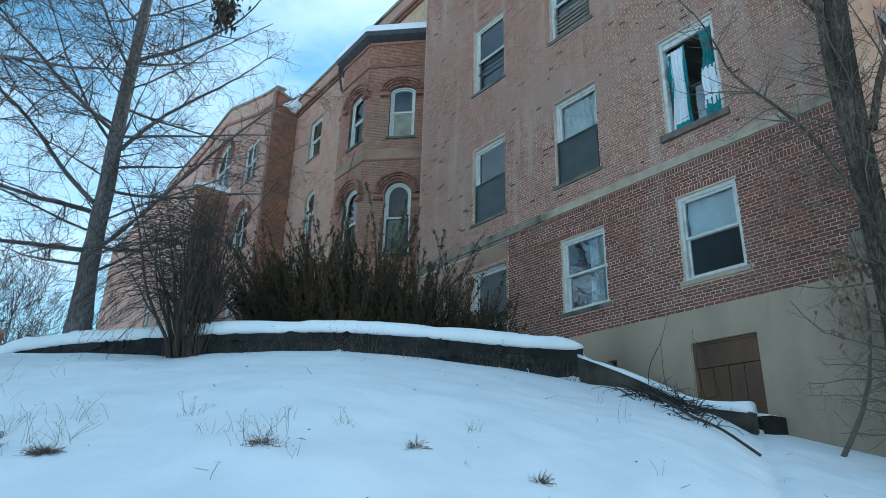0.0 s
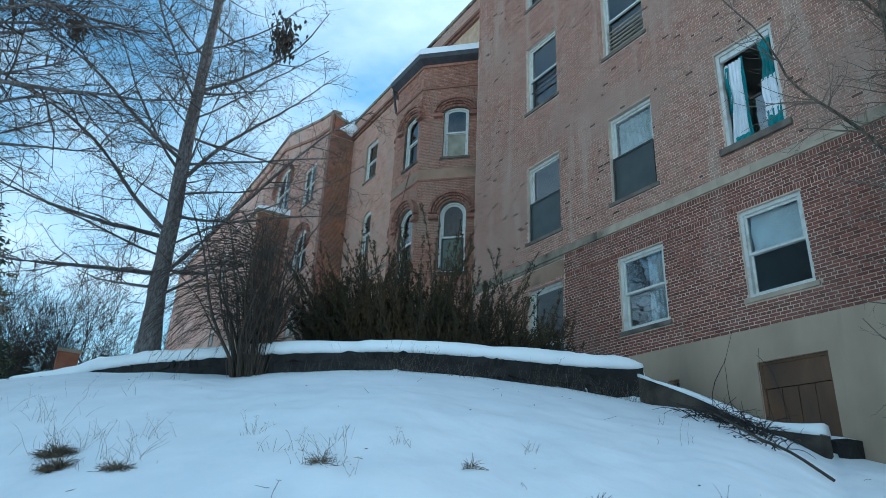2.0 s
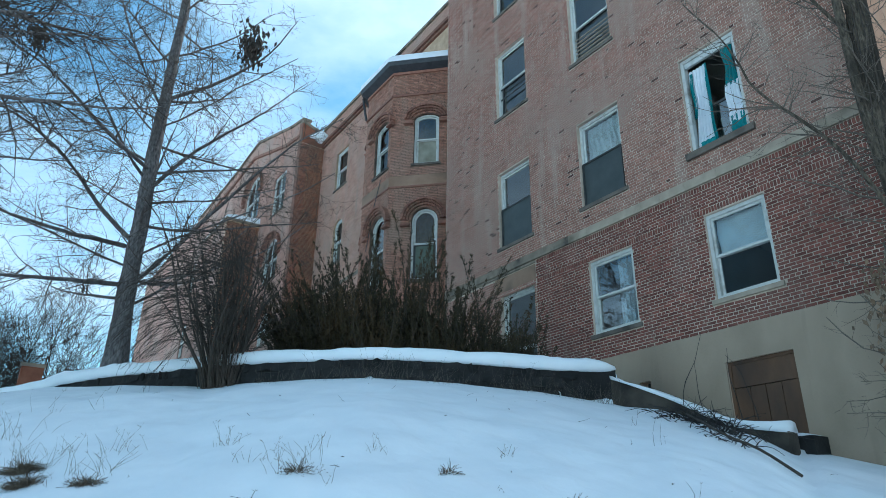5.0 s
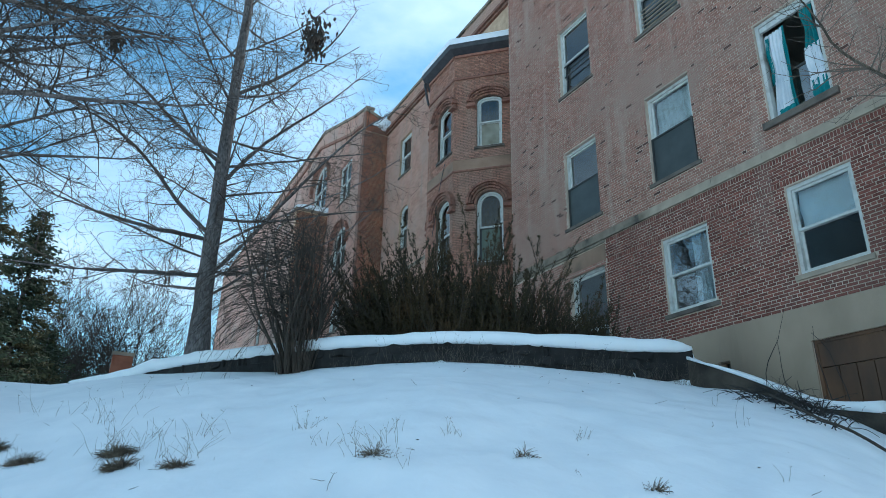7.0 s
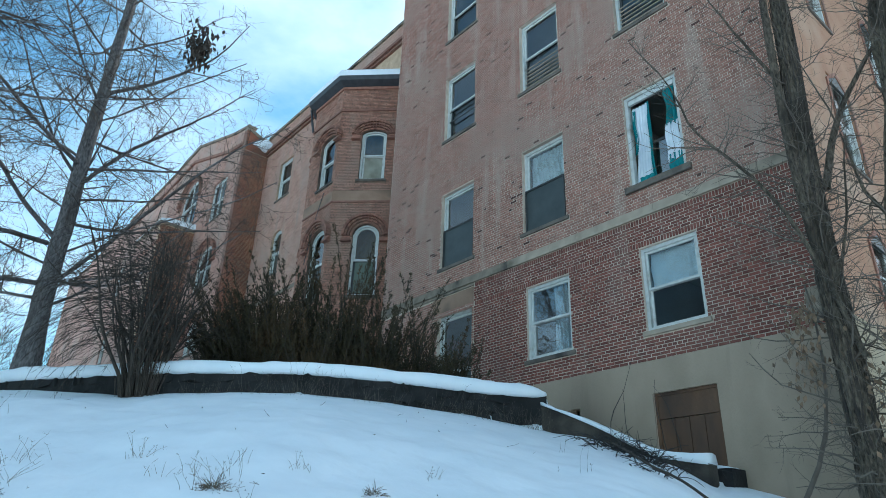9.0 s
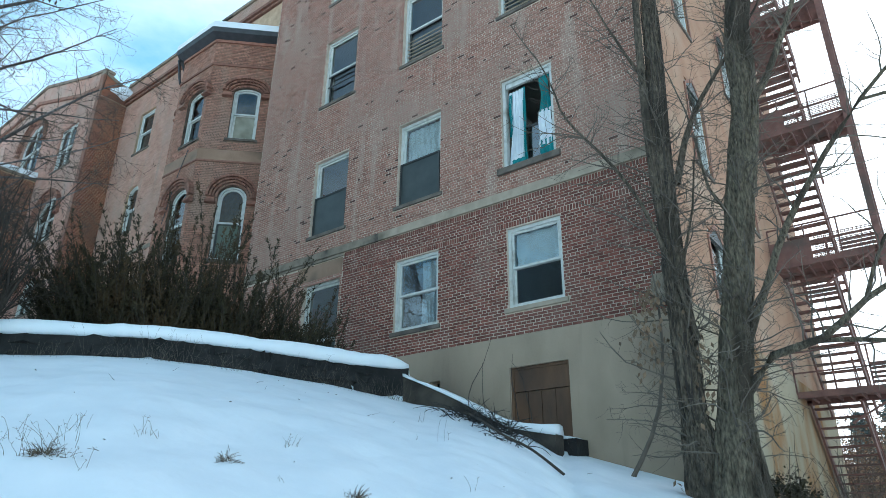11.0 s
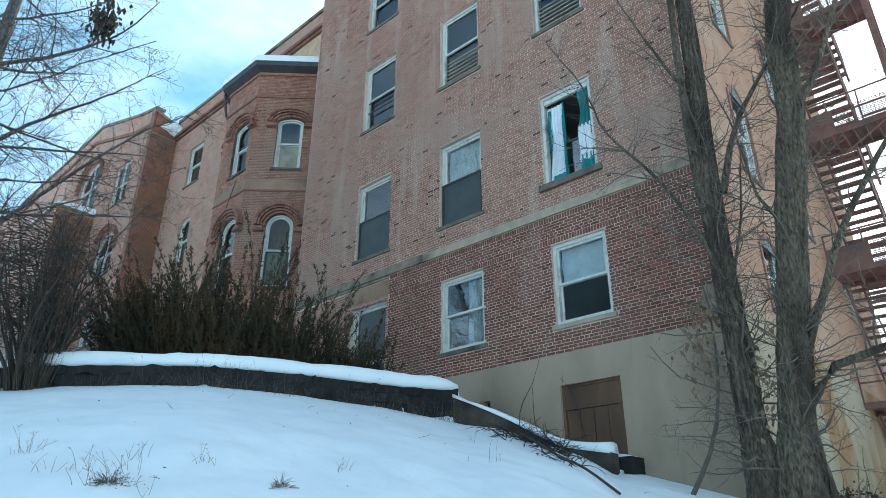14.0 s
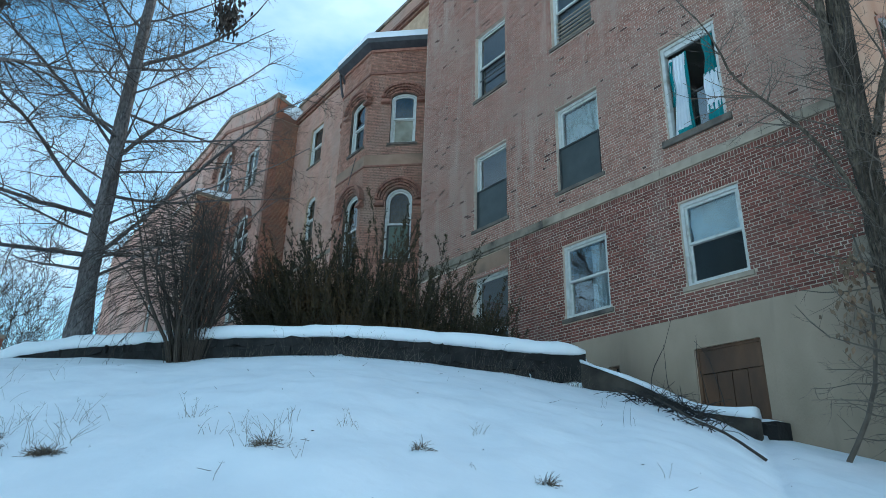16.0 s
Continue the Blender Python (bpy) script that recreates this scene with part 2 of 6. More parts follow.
# yellow-brown noise patches put sunlit tips into the needle colour
CONIFER = surf("conifer_needles", (0.03, 0.045, 0.027), (0.07, 0.085, 0.042), 1.5, 0.85, 0, 10, (0.15, 0.115, 0.045), 0.6, (0.54, 0.7), 0.35)
DRY_GRASS = surf("dry_grass", (0.11, 0.085, 0.055), (0.2, 0.16, 0.105), 4, 0.9, 0)
MATTED = surf("matted_grass", (0.055, 0.042, 0.03), (0.19, 0.14, 0.095), 30, 0.95, 0.2, 60, island=0.5)
DRY_LEAF = surf("dry_leaf", (0.14, 0.085, 0.05), (0.27, 0.18, 0.115), 6, 0.9, 0.1, 40, island=0.35)
RUST = surf("rusty_red_paint", (0.14, 0.0651, 0.0528), (0.23, 0.114, 0.0915), 4, 0.7, 0.3, 40, (0.102, 0.0732, 0.0616), 1.5)
PIPE = surf("galvanised_post", (0.5, 0.48, 0.42), (0.62, 0.6, 0.53), 4, 0.6, 0.1)
METAL_DARK = surf("dark_gutter", (0.035, 0.035, 0.04), (0.06, 0.06, 0.065), 5, 0.55, 0.1)
ROOF = surf("dark_roofing", (0.06, 0.055, 0.055), (0.1, 0.095, 0.09), 3, 0.9, 0.3)


# ---------- builders ----------
class Geo:
    """Collects vertices and faces for one mesh."""

    def __init__(self):
        self.v, self.f = [], []

    def poly(self, pts):
        k = len(self.v)
        self.v += [tuple(p) for p in pts]
        self.f.append(tuple(range(k, k + len(pts))))

    def box(self, a, b):
        (x0, y0, z0), (x1, y1, z1) = [min(p, q) for p, q in zip(a, b)], [max(p, q) for p, q in zip(a, b)]
        k = len(self.v)
        self.v += [(x0, y0, z0), (x1, y0, z0), (x1, y1, z0), (x0, y1, z0), (x0, y0, z1), (x1, y0, z1), (x1, y1, z1), (x0, y1, z1)]
        self.f += [tuple(k + i for i in q) for q in ((0, 3, 2, 1), (4, 5, 6, 7), (0, 1, 5, 4), (1, 2, 6, 5), (2, 3, 7, 6), (3, 0, 4, 7))]
        return self

    def beam(self, a, b, w, h):
        """A square bar from a to b."""
        a, b = Vector(a), Vector(b)
        d = (b - a).normalized()
        s = d.cross(Vector((0, 0, 1)))
        s = s.normalized() if s.length > 1e-4 else Vector((1, 0, 0))
        u = s.cross(d).normalized()
        k = len(self.v)
        for p in (a, b):
            self.v += [tuple(p + s * i * w / 2 + u * j * h / 2) for i, j in ((-1, -1), (1, -1), (1, 1), (-1, 1))]
        self.f += [tuple(k + i for i in q) for q in ((0, 1, 2, 3), (7, 6, 5, 4), (0, 4, 5, 1), (1, 5, 6, 2), (2, 6, 7, 3), (3, 7, 4, 0))]
        return self

    def tube(self, pts, radii, sides=3):
        k = len(self.v)
        for i, p in enumerate(pts):
            d = (pts[min(i + 1, len(pts) - 1)] - pts[max(i - 1, 0)])
            d = d.normalized() if d.length > 1e-9 else Vector((0, 0, 1))
            s = d.orthogonal().normalized() if abs(d.z) < 0.9 else Vector((d.z, 0, -d.x)).normalized()
            u = d.cross(s)
            r = radii[i]
            for j in range(sides):
                t = 2 * math.pi * j / sides
                q = p + s * (r * math.cos(t)) + u * (r * math.sin(t))
                self.v.append((q.x, q.y, q.z))
        for i in range(len(pts) - 1):
            for j in range(sides):
                a, b = k + i * sides + j, k + i * sides + (j + 1) % sides
                self.f.append((a, b, b + sides, a + sides))
        self.f.append(tuple(k + (len(pts) - 1) * sides + j for j in range(sides)))
        return self

    def prism(self, outline, a, b):
        """An outline of (u, z), drawn from depth a to depth b."""
        n, k = len(outline), len(self.v)
        self.v += [(u, a, z) for u, z in outline] + [(u, b, z) for u, z in outline]
        self.f += [tuple(k + i for i in range(n)), tuple(k + n + i for i in reversed(range(n)))]
        self.f += [(k + i, k + n + i, k + n + (i + 1) % n, k + (i + 1) % n) for i in range(n)]
        return self

    def mesh(self, name, smooth=False):
        me = bpy.data.meshes.new(name)
        me.from_pydata(self.v, [], self.f)
        if smooth:
            me.polygons.foreach_set("use_smooth", [True] * len(me.polygons))
        me.update()
        return me


def part(name, geo, material, parent=None, label="", smooth=False):
    me = geo.mesh(name, smooth) if isinstance(geo, Geo) else geo
    if not me.materials:
        me.materials.append(material)
    ob = new(name, me)
    if parent is not None:
        ob.parent = parent
    if label:
        ob["label"] = label
    return ob


def thing(name, label, category, m=None, kind="", group=""):
    ob = new(name)
    if m is not None:
        ob.matrix_world = m
    return tagged(ob, label, category, group, kind)


def wall_frame(origin, outward):
    """Local axes of a wall: along it, outward, up."""
    n = Vector((*outward, 0)).normalized()
    u = n.cross(Vector((0, 0, 1)))
    m = Matrix((u, n, Vector((0, 0, 1)))).transposed().to_4x4()
    m.translation = Vector(origin)
    return m


def top_of(o, u):
    """Height of an opening's head at u. o = (u0, u1, z0, z1, rise)."""
    u0, u1, z0, z1, rise = o
    if not rise:
        return z1
    h = (u1 - u0) / 2
    t = max(-1.0, min(1.0, (u - (u0 + u1) / 2) / h))
    return z1 - rise + rise * math.sqrt(max(0.0, 1 - t * t))


def arch_points(o, n=12, grow=0.0):
    u0, u1, z0, z1, rise = o
    c, h, r = (u0 + u1) / 2, (u1 - u0) / 2 + grow, rise + grow
    return [(c + h * math.cos(math.pi * i / n), z1 - rise + r * math.sin(math.pi * i / n)) for i in range(n + 1)]


def wall_shell(u0, u1, z0, z1, openings, thick=0.32):
    """A wall with real openings, its face at depth 0."""
    g = Geo()
    us = sorted({u0, u1, *(x for o in openings for x in o[:2])})
    zs = sorted({z0, z1, *(x for o in openings for x in o[2:4])})
    hole = lambda u, z: any(o[0] < u < o[1] and o[2] < z < o[3] for o in openings)
    for a, b in zip(us, us[1:]):
        for c, d in zip(zs, zs[1:]):
            if not hole((a + b) / 2, (c + d) / 2):
                g.poly([(a, 0, c), (a, 0, d), (b, 0, d), (b, 0, c)])
                g.poly([(a, -thick, c), (b, -thick, c), (b, -thick, d), (a, -thick, d)])
    for a, b, c, d, rise in openings:
        for p, q in (((a, c), (b, c)), ((b, c), (b, d)), ((b, d), (a, d)), ((a, d), (a, c))):
            g.poly([(p[0], 0, p[1]), (q[0], 0, q[1]), (q[0], -thick, q[1]), (p[0], -thick, p[1])])
        if rise:
            pts = arch_points((a, b, c, d, rise))
            half = len(pts) // 2
            g.prism([(b, d)] + pts[half::-1], 0.0, -thick)
            g.prism([(a, d)] + pts[:half - 1:-1], 0.0, -thick)
    for a, b in ((u0, u1),):
        g.poly([(a, 0, z0), (b, 0, z0), (b, -thick, z0), (a, -thick, z0)])
        g.poly([(a, 0, z1), (b, 0, z1), (b, -thick, z1), (a, -thick, z1)])
    for a in (u0, u1):
        g.poly([(a, 0, z0), (a, -thick, z0), (a, -thick, z1), (a, 0, z1)])
    return g


COURSE, BRICK_H, BRICK_L, JOINT = 0.0585, 0.047, 0.176, 0.0105


def brick_list(u0, u1, z0, z1, blocked, seed, header_every=6):
    """Bricks of a common bond as (u0, u1, z0, z1, proud)."""
    rng = random.Random(seed)
    out, k = [], 0
    z = z0
    while z + BRICK_H <= z1 + 0.004:
        header = k % header_every == 3
        length = 0.083 if header else BRICK_L
        u = u0 - (0.093 if (k % 2 and not header) else 0.05 if header else 0.0)
        zc = z + BRICK_H / 2
        cuts = []
        for o in blocked:
            if o[2] - 0.004 < zc < o[3] + 0.004:
                if o[4]:
                    spring = o[3] - o[4]
                    c, h = (o[0] + o[1]) / 2, (o[1] - o[0]) / 2
                    if zc > spring:
                        h *= math.sqrt(max(0, 1 - ((zc - spring) / (o[4] + 0.01)) ** 2))
                    cuts.append((c - h, c + h))
                else:
                    cuts.append((o[0], o[1]))
        while u < u1:
            spans = [(max(u, u0), min(u + length, u1))]
            for c0, c1 in cuts:
                nxt = []
                for a, b in spans:
                    if c1 <= a or c0 >= b:
                        nxt.append((a, b))
                    else:
                        nxt += [(a, c0 - 0.004), (c1 + 0.004, b)]
                spans = nxt
            for a, b in spans:
                if b - a > 0.03:
                    j = rng.uniform(-0.0022, 0.0022)
                    out.append((a + rng.uniform(0, 0.003), b - rng.uniform(0, 0.003), z + j, z + BRICK_H + j * 0.6, 0.0075 + rng.uniform(-0.003, 0.0035)))
            u += length + JOINT
        z += COURSE
        k += 1
    return out


def bricks_geo(bricks):
    g = Geo()
    for a, b, c, d, p in bricks:
        k = len(g.v)
        e = 0.0025
        g.v += [(a, -0.002, c), (b, -0.002, c), (b, -0.002, d), (a, -0.002, d), (a + e, p, c + e), (b - e, p, c + e), (b - e, p, d - e), (a + e, p, d - e)]
        g.f += [(k + 4, k + 7, k + 6, k + 5), (k, k + 4, k + 5, k + 1), (k + 1, k + 5, k + 6, k + 2), (k + 2, k + 6, k + 7, k + 3), (k + 3, k + 7, k + 4, k)]
    return g


def brick_field(parent, bricks, material, singles=None):
    """Bricks of a wall; those inside singles = (u0, u1, z0, z1) are objects of their own."""
    rest, own = [], []
    for b in bricks:
        if singles and len(own) < 300 and singles[0] < b[0] and b[1] < singles[1] and singles[2] < b[2] and b[3] < singles[3]:
            own.append(b)
        else:
            rest.append(b)
    if rest:
        tagged(part("brickwork", bricks_geo(rest), material, parent), kind="stuff")
    shared = {}
    for a, b, c, d, p in own:
        key = round((b - a) / 0.004)
        if key not in shared:
            w = (b - a) / 2
            shared[key] = bricks_geo([(-w, w, 0, BRICK_H, 0.0075)]).mesh("brick")
            shared[key].materials.append(material)
        ob = new("brick", shared[key])
        ob.parent = parent
        ob.location = ((a + b) / 2, p - 0.0075, c)


def soldier_row(u0, u1, z0, h, blocked=(), seed=1, proud=0.012):
    rng, out, u = random.Random(seed), [], u0
    while u + 0.05 < u1:
        if not any(o[0] - 0.03 < u < o[1] for o in blocked):
            out.append((u, u + 0.047, z0, z0 + h, proud + rng.uniform(-0.003, 0.003)))
        u += 0.0585
    return out


def voussoirs(o, inner, outer, proud, n):
    """Bricks of an arch ring round the head of an opening."""
    g = Geo()
    u0, u1, z0, z1, rise = o
    c, s = (u0 + u1) / 2, z1 - rise
    h = (u1 - u0) / 2
    for i in range(n):
        t0, t1 = math.pi * (i + 0.07) / n, math.pi * (i + 0.93) / n
        q = [(c + (h + r) * math.cos(t), s + (rise + r) * math.sin(t)) for r, t in ((inner, t0), (outer, t0), (outer, t1), (inner, t1))]
        g.prism(q, -0.01, proud)
    return g


WINDOWS = [0]


def frame_ring(o, w, a, b, n=12):
    """A frame of width w inside an opening, from depth a to b."""
    u0, u1, z0, z1, rise = o
    g = Geo()
    g.box((u0, a, z0), (u0 + w, b, z1 - rise)).box((u1 - w, a, z0), (u1, b, z1 - rise))
    g.box((u0 + w, a, z0), (u1 - w, b, z0 + w))
    if not rise:
        g.box((u0 + w, a, z1 - w), (u1 - w, b, z1))
    else:
        p, q = arch_points(o, n), arch_points(o, n, -w)
        for i in range(n):
            g.prism([p[i], p[i + 1], q[i + 1], q[i]], a, b)
    return g


def pane_geo(o, depth):
    u0, u1, z0, z1, rise = o
    g = Geo()
    outline = [(u0, z0), (u1, z0)] + (arch_points(o) if rise else [(u1, z1), (u0, z1)])
    g.poly([(u, depth, z) for u, z in reversed(outline)])
    return g


def window(m, o, label, sash=0.06, split=0.5, upper=None, lower=None, lower_frame=None, sill=True, depth=-0.12, mullion=False, frame_mat=None, sill_mat=None):
    """A sash window in the opening o of a wall: frame, two sashes with panes, sill."""
    WINDOWS[0] += 1
    u0, u1, z0, z1, rise = o
    w = thing("window_%d" % WINDOWS[0], label, "window", m, "structure")
    frame_mat = frame_mat or WHITE
    part("window_frame", frame_ring(o, 0.065, depth - 0.1, depth + 0.03), frame_mat, w)
    a, b, c, d = u0 + 0.065, u1 - 0.065, z0 + 0.065, z1 - 0.065
    r = max(0, rise - 0.04)
    mid = c + (d - c) * split
    up, lo = (a, b, mid - 0.02, d, r), (a, b, c, mid + 0.02, 0)
    s = part("upper_sash", frame_ring(up, sash, depth - 0.045, depth - 0.005), frame_mat, w)
    part("pane", pane_geo((a + sash, b - sash, mid - 0.02 + sash, d - sash, r), depth - 0.022), upper or GLASS, s).visible_shadow = False
    if mullion:
        part("glazing_bar", Geo().box(((a + b) / 2 - 0.05, depth - 0.04, c), ((a + b) / 2 + 0.05, depth + 0.02, d)), frame_mat, w)
    s = part("lower_sash", frame_ring(lo, sash, depth - 0.09, depth - 0.05), lower_frame or frame_mat, w)
    part("pane", pane_geo((a + sash, b - sash, c + sash, mid + 0.02 - sash, 0), depth - 0.07), lower or GLASS, s).visible_shadow = False
    if sill:
        g = Geo().prism([(u0 - 0.07, z0 - 0.085), (u1 + 0.07, z0 - 0.085), (u1 + 0.07, z0 - 0.005), (u0 - 0.07, z0 - 0.005)], 0.04, -0.11)
        part("window_sill", g, sill_mat or SILL, w)
    return w


def cloth(u0, u1, z0, z1, depth, folds, amp, seed, pinch=0.0):
    """Hanging cloth with folds."""
    rng, g = random.Random(seed), Geo()
    nu, nz = folds * 6, 14
    ph = [rng.uniform(0, 6) for _ in range(4)]
    for i in range(nu + 1):
        for j in range(nz + 1):
            t, s = i / nu, j / nz
            c = (u0 + u1) / 2
            width = 1 - pinch * math.sin(math.pi * s) ** 2
            u = c + (u0 + (u1 - u0) * t - c) * width + 0.012 * math.sin(9 * s + ph[0])
            y = depth + amp * math.sin(2 * math.pi * folds * t + ph[1] + 0.8 * math.sin(4 * s + ph[2])) * (0.5 + 0.5 * (1 - s))
            g.v.append((u, y, z0 + (z1 - z0) * s + 0.03 * (1 - s) * math.sin(11 * t + ph[3])))
    for i in range(nu):
        for j in range(nz):
            k = i * (nz + 1) + j
            g.f.append((k, k + nz + 1, k + nz + 2, k + 1))
    return g


# ---------- ground ----------
def lerp_table(t, table):
    xs, ys = zip(*table)
    return float(np.interp(t, xs, ys))


# by bearing from the standpoint: how far the slope runs, and how high it ends
REACH = [(-180, 14), (-40, 16), (-10, 17), (0, 17), (5.6, 15.75), (10.5, 13.95), (15, 12.9), (19.6, 12.1), (24.5, 11.6), (29, 11.3), (36, 11.45), (42.7, 11.95), (48.8, 12.4), (54.6, 11.62), (60.4, 11.1), (61.3, 11.75), (66, 11.35), (70, 11.05), (74, 11.5), (80, 12), (95, 13), (180, 14)]
CREST = [(-180, -2.5), (-90, 1.0), (-40, 3.6), (-12, 4.25), (0, 4.35), (5.6, 4.53), (9, 4.42), (16.5, 4.22), (24.7, 4.25), (33, 4.24), (42.7, 4.16), (48, 4.02), (51.5, 3.85), (54.6, 3.6), (58, 3.3), (60.4, 2.98), (61.3, 3.12), (66, 2.82), (70, 2.58), (76, 2.2), (85, 1.7), (95, 1.2), (120, -0.8), (180, -2.5)]
BEHIND = [(-180, -2.5), (-90, 1.0), (-40, 3.6), (-12, 4.25), (0, 4.35), (3, 4.45), (7, 4.62), (48.5, 4.62), (49.5, 3.7), (60.4, 3.1), (61.3, 3.12), (66, 2.82), (70, 2.58), (76, 2.3), (85, 2.1), (95, 1.4), (120, -0.8), (180, -2.5)]


def ground_z(x, y):
    b, d = math.degrees(math.atan2(x, y)), math.hypot(x, y)
    reach = lerp_table(b, REACH)
    if d > reach + 0.05:
        return lerp_table(b, BEHIND)
    t = d / reach
    z = lerp_table(b, CREST) * (t + 0.09 * math.sin(math.pi * t))
    n = noise.noise(Vector((x * 0.45, y * 0.45, 3))) * 0.09 + noise.noise(Vector((x * 1.5, y * 1.5, 8))) * 0.045 + noise.noise(Vector((x * 3.4, y * 3.4, 5))) * 0.026 + noise.noise(Vector((x * 8, y * 8, 2))) * 0.009
    return z + n * min(1, (1 - t) * 6) * min(1, d / 1.5)


def build_ground():
    g = Geo()
    angles = [-180 + 4 * i for i in range(40)] + [-20 + 0.5 * i for i in range(240)] + [100 + 4 * i for i in range(20)]
    steps = [i / 115 for i in range(1, 116)]
    far = [0.12, 2, 6, 15, 40, 120, 500, 2500]
    cols = []
    for a in angles:
        r, col = lerp_table(a, REACH), []
        s, c = math.sin(radians(a)), math.cos(radians(a))
        for t in steps:
            col.append((r * t * s, r * t * c, ground_z(r * t * s, r * t * c)))
        zb = lerp_table(a, BEHIND)
        for e in far:
            d = r + e
            drop = 0.0 if e < 10 else 0.2 * noise.noise(Vector((d * s * 0.05, d * c * 0.05, 1)))
            col.append((d * s, d * c, zb + drop))
        cols.append(col)
    g.v.append((0, 0, ground_z(0, 0.001)))
    n = len(cols[0])
    for col in cols:
        g.v += col
    for i in range(len(cols)):
        j = (i + 1) % len(cols)
        g.f.append((0, 1 + j * n, 1 + i * n))
        for k in range(n - 1):
            g.f.append((1 + i * n + k, 1 + j * n + k, 1 + j * n + k + 1, 1 + i * n + k + 1))
    ob = part("ground", g, SNOW, smooth=True)
    tagged(ob, "snow covered hillside with smooth shallow drifts", "ground", kind="structure")


build_ground()


def place(bearing, dist):
    x, y = dist * math.sin(radians(bearing)), dist * math.cos(radians(bearing))
    return x, y


# ---------- retaining wall ----------
def smooth_line(pts, step=0.25):
    """Catmull-Rom line through points, resampled."""
    pts = [Vector(p) for p in pts]
    pts = [2 * pts[0] - pts[1]] + pts + [2 * pts[-1] - pts[-2]]
    out = []
    for a, b, c, d in zip(pts, pts[1:], pts[2:], pts[3:]):
        k = max(2, int((c - b).length / step))
        for i in range(k):
            t = i / k
            out.append(0.5 * (2 * b + (c - a) * t + (2 * a - 5 * b + 4 * c - d) * t * t + (3 * b - a - 3 * c + d) * t ** 3))
    out.append(pts[-2])
    return out


def sweep(line, profile, rough=0.0, seed=0):
    """A profile of (outward, up) drawn along a line; profile may be a function of the index."""
    g, n = Geo(), None
    for i, p in enumerate(line):
        d = (line[min(i + 1, len(line) - 1)] - line[max(i - 1, 0)])
        d.z = 0
        d.normalize()
        s = Vector((d.y, -d.x, 0))
        prof = profile(i / (len(line) - 1), p) if callable(profile) else profile
        n = len(prof)
        for j, (o, u) in enumerate(prof):
            e = noise.noise(Vector((p.x * 2.3 + j, p.y * 2.3, p.z + seed + j * 1.7))) * rough
            g.v.append(tuple(p + s * (o + e) + Vector((0, 0, u + e * 0.7))))
    for i in range(len(line) - 1):
        for j in range(n):
            a, b = i * n + j, i * n + (j + 1) % n
            g.f.append((a, b, b + n, a + n))
    g.f.append(tuple(reversed(range(n))))
    g.f.append(tuple(range(len(g.v) - n, len(g.v))))
    return g


WALL_LINE = [(*place(b, lerp_table(b, REACH) + 0.17), 0) for b in (1.6, 3.6, 5.6, 8, 10.5, 13, 16, 19.6, 24.5, 29, 36, 42.7, 48.3)]
RAMP_LINE = [(9.33, 8.28, 4.45), (9.45, 7.7, 4.19), (9.5, 7.15, 3.93), (9.55, 6.4, 3.52), (9.56, 5.95, 3.39), (9.6, 5.52, 3.31)]


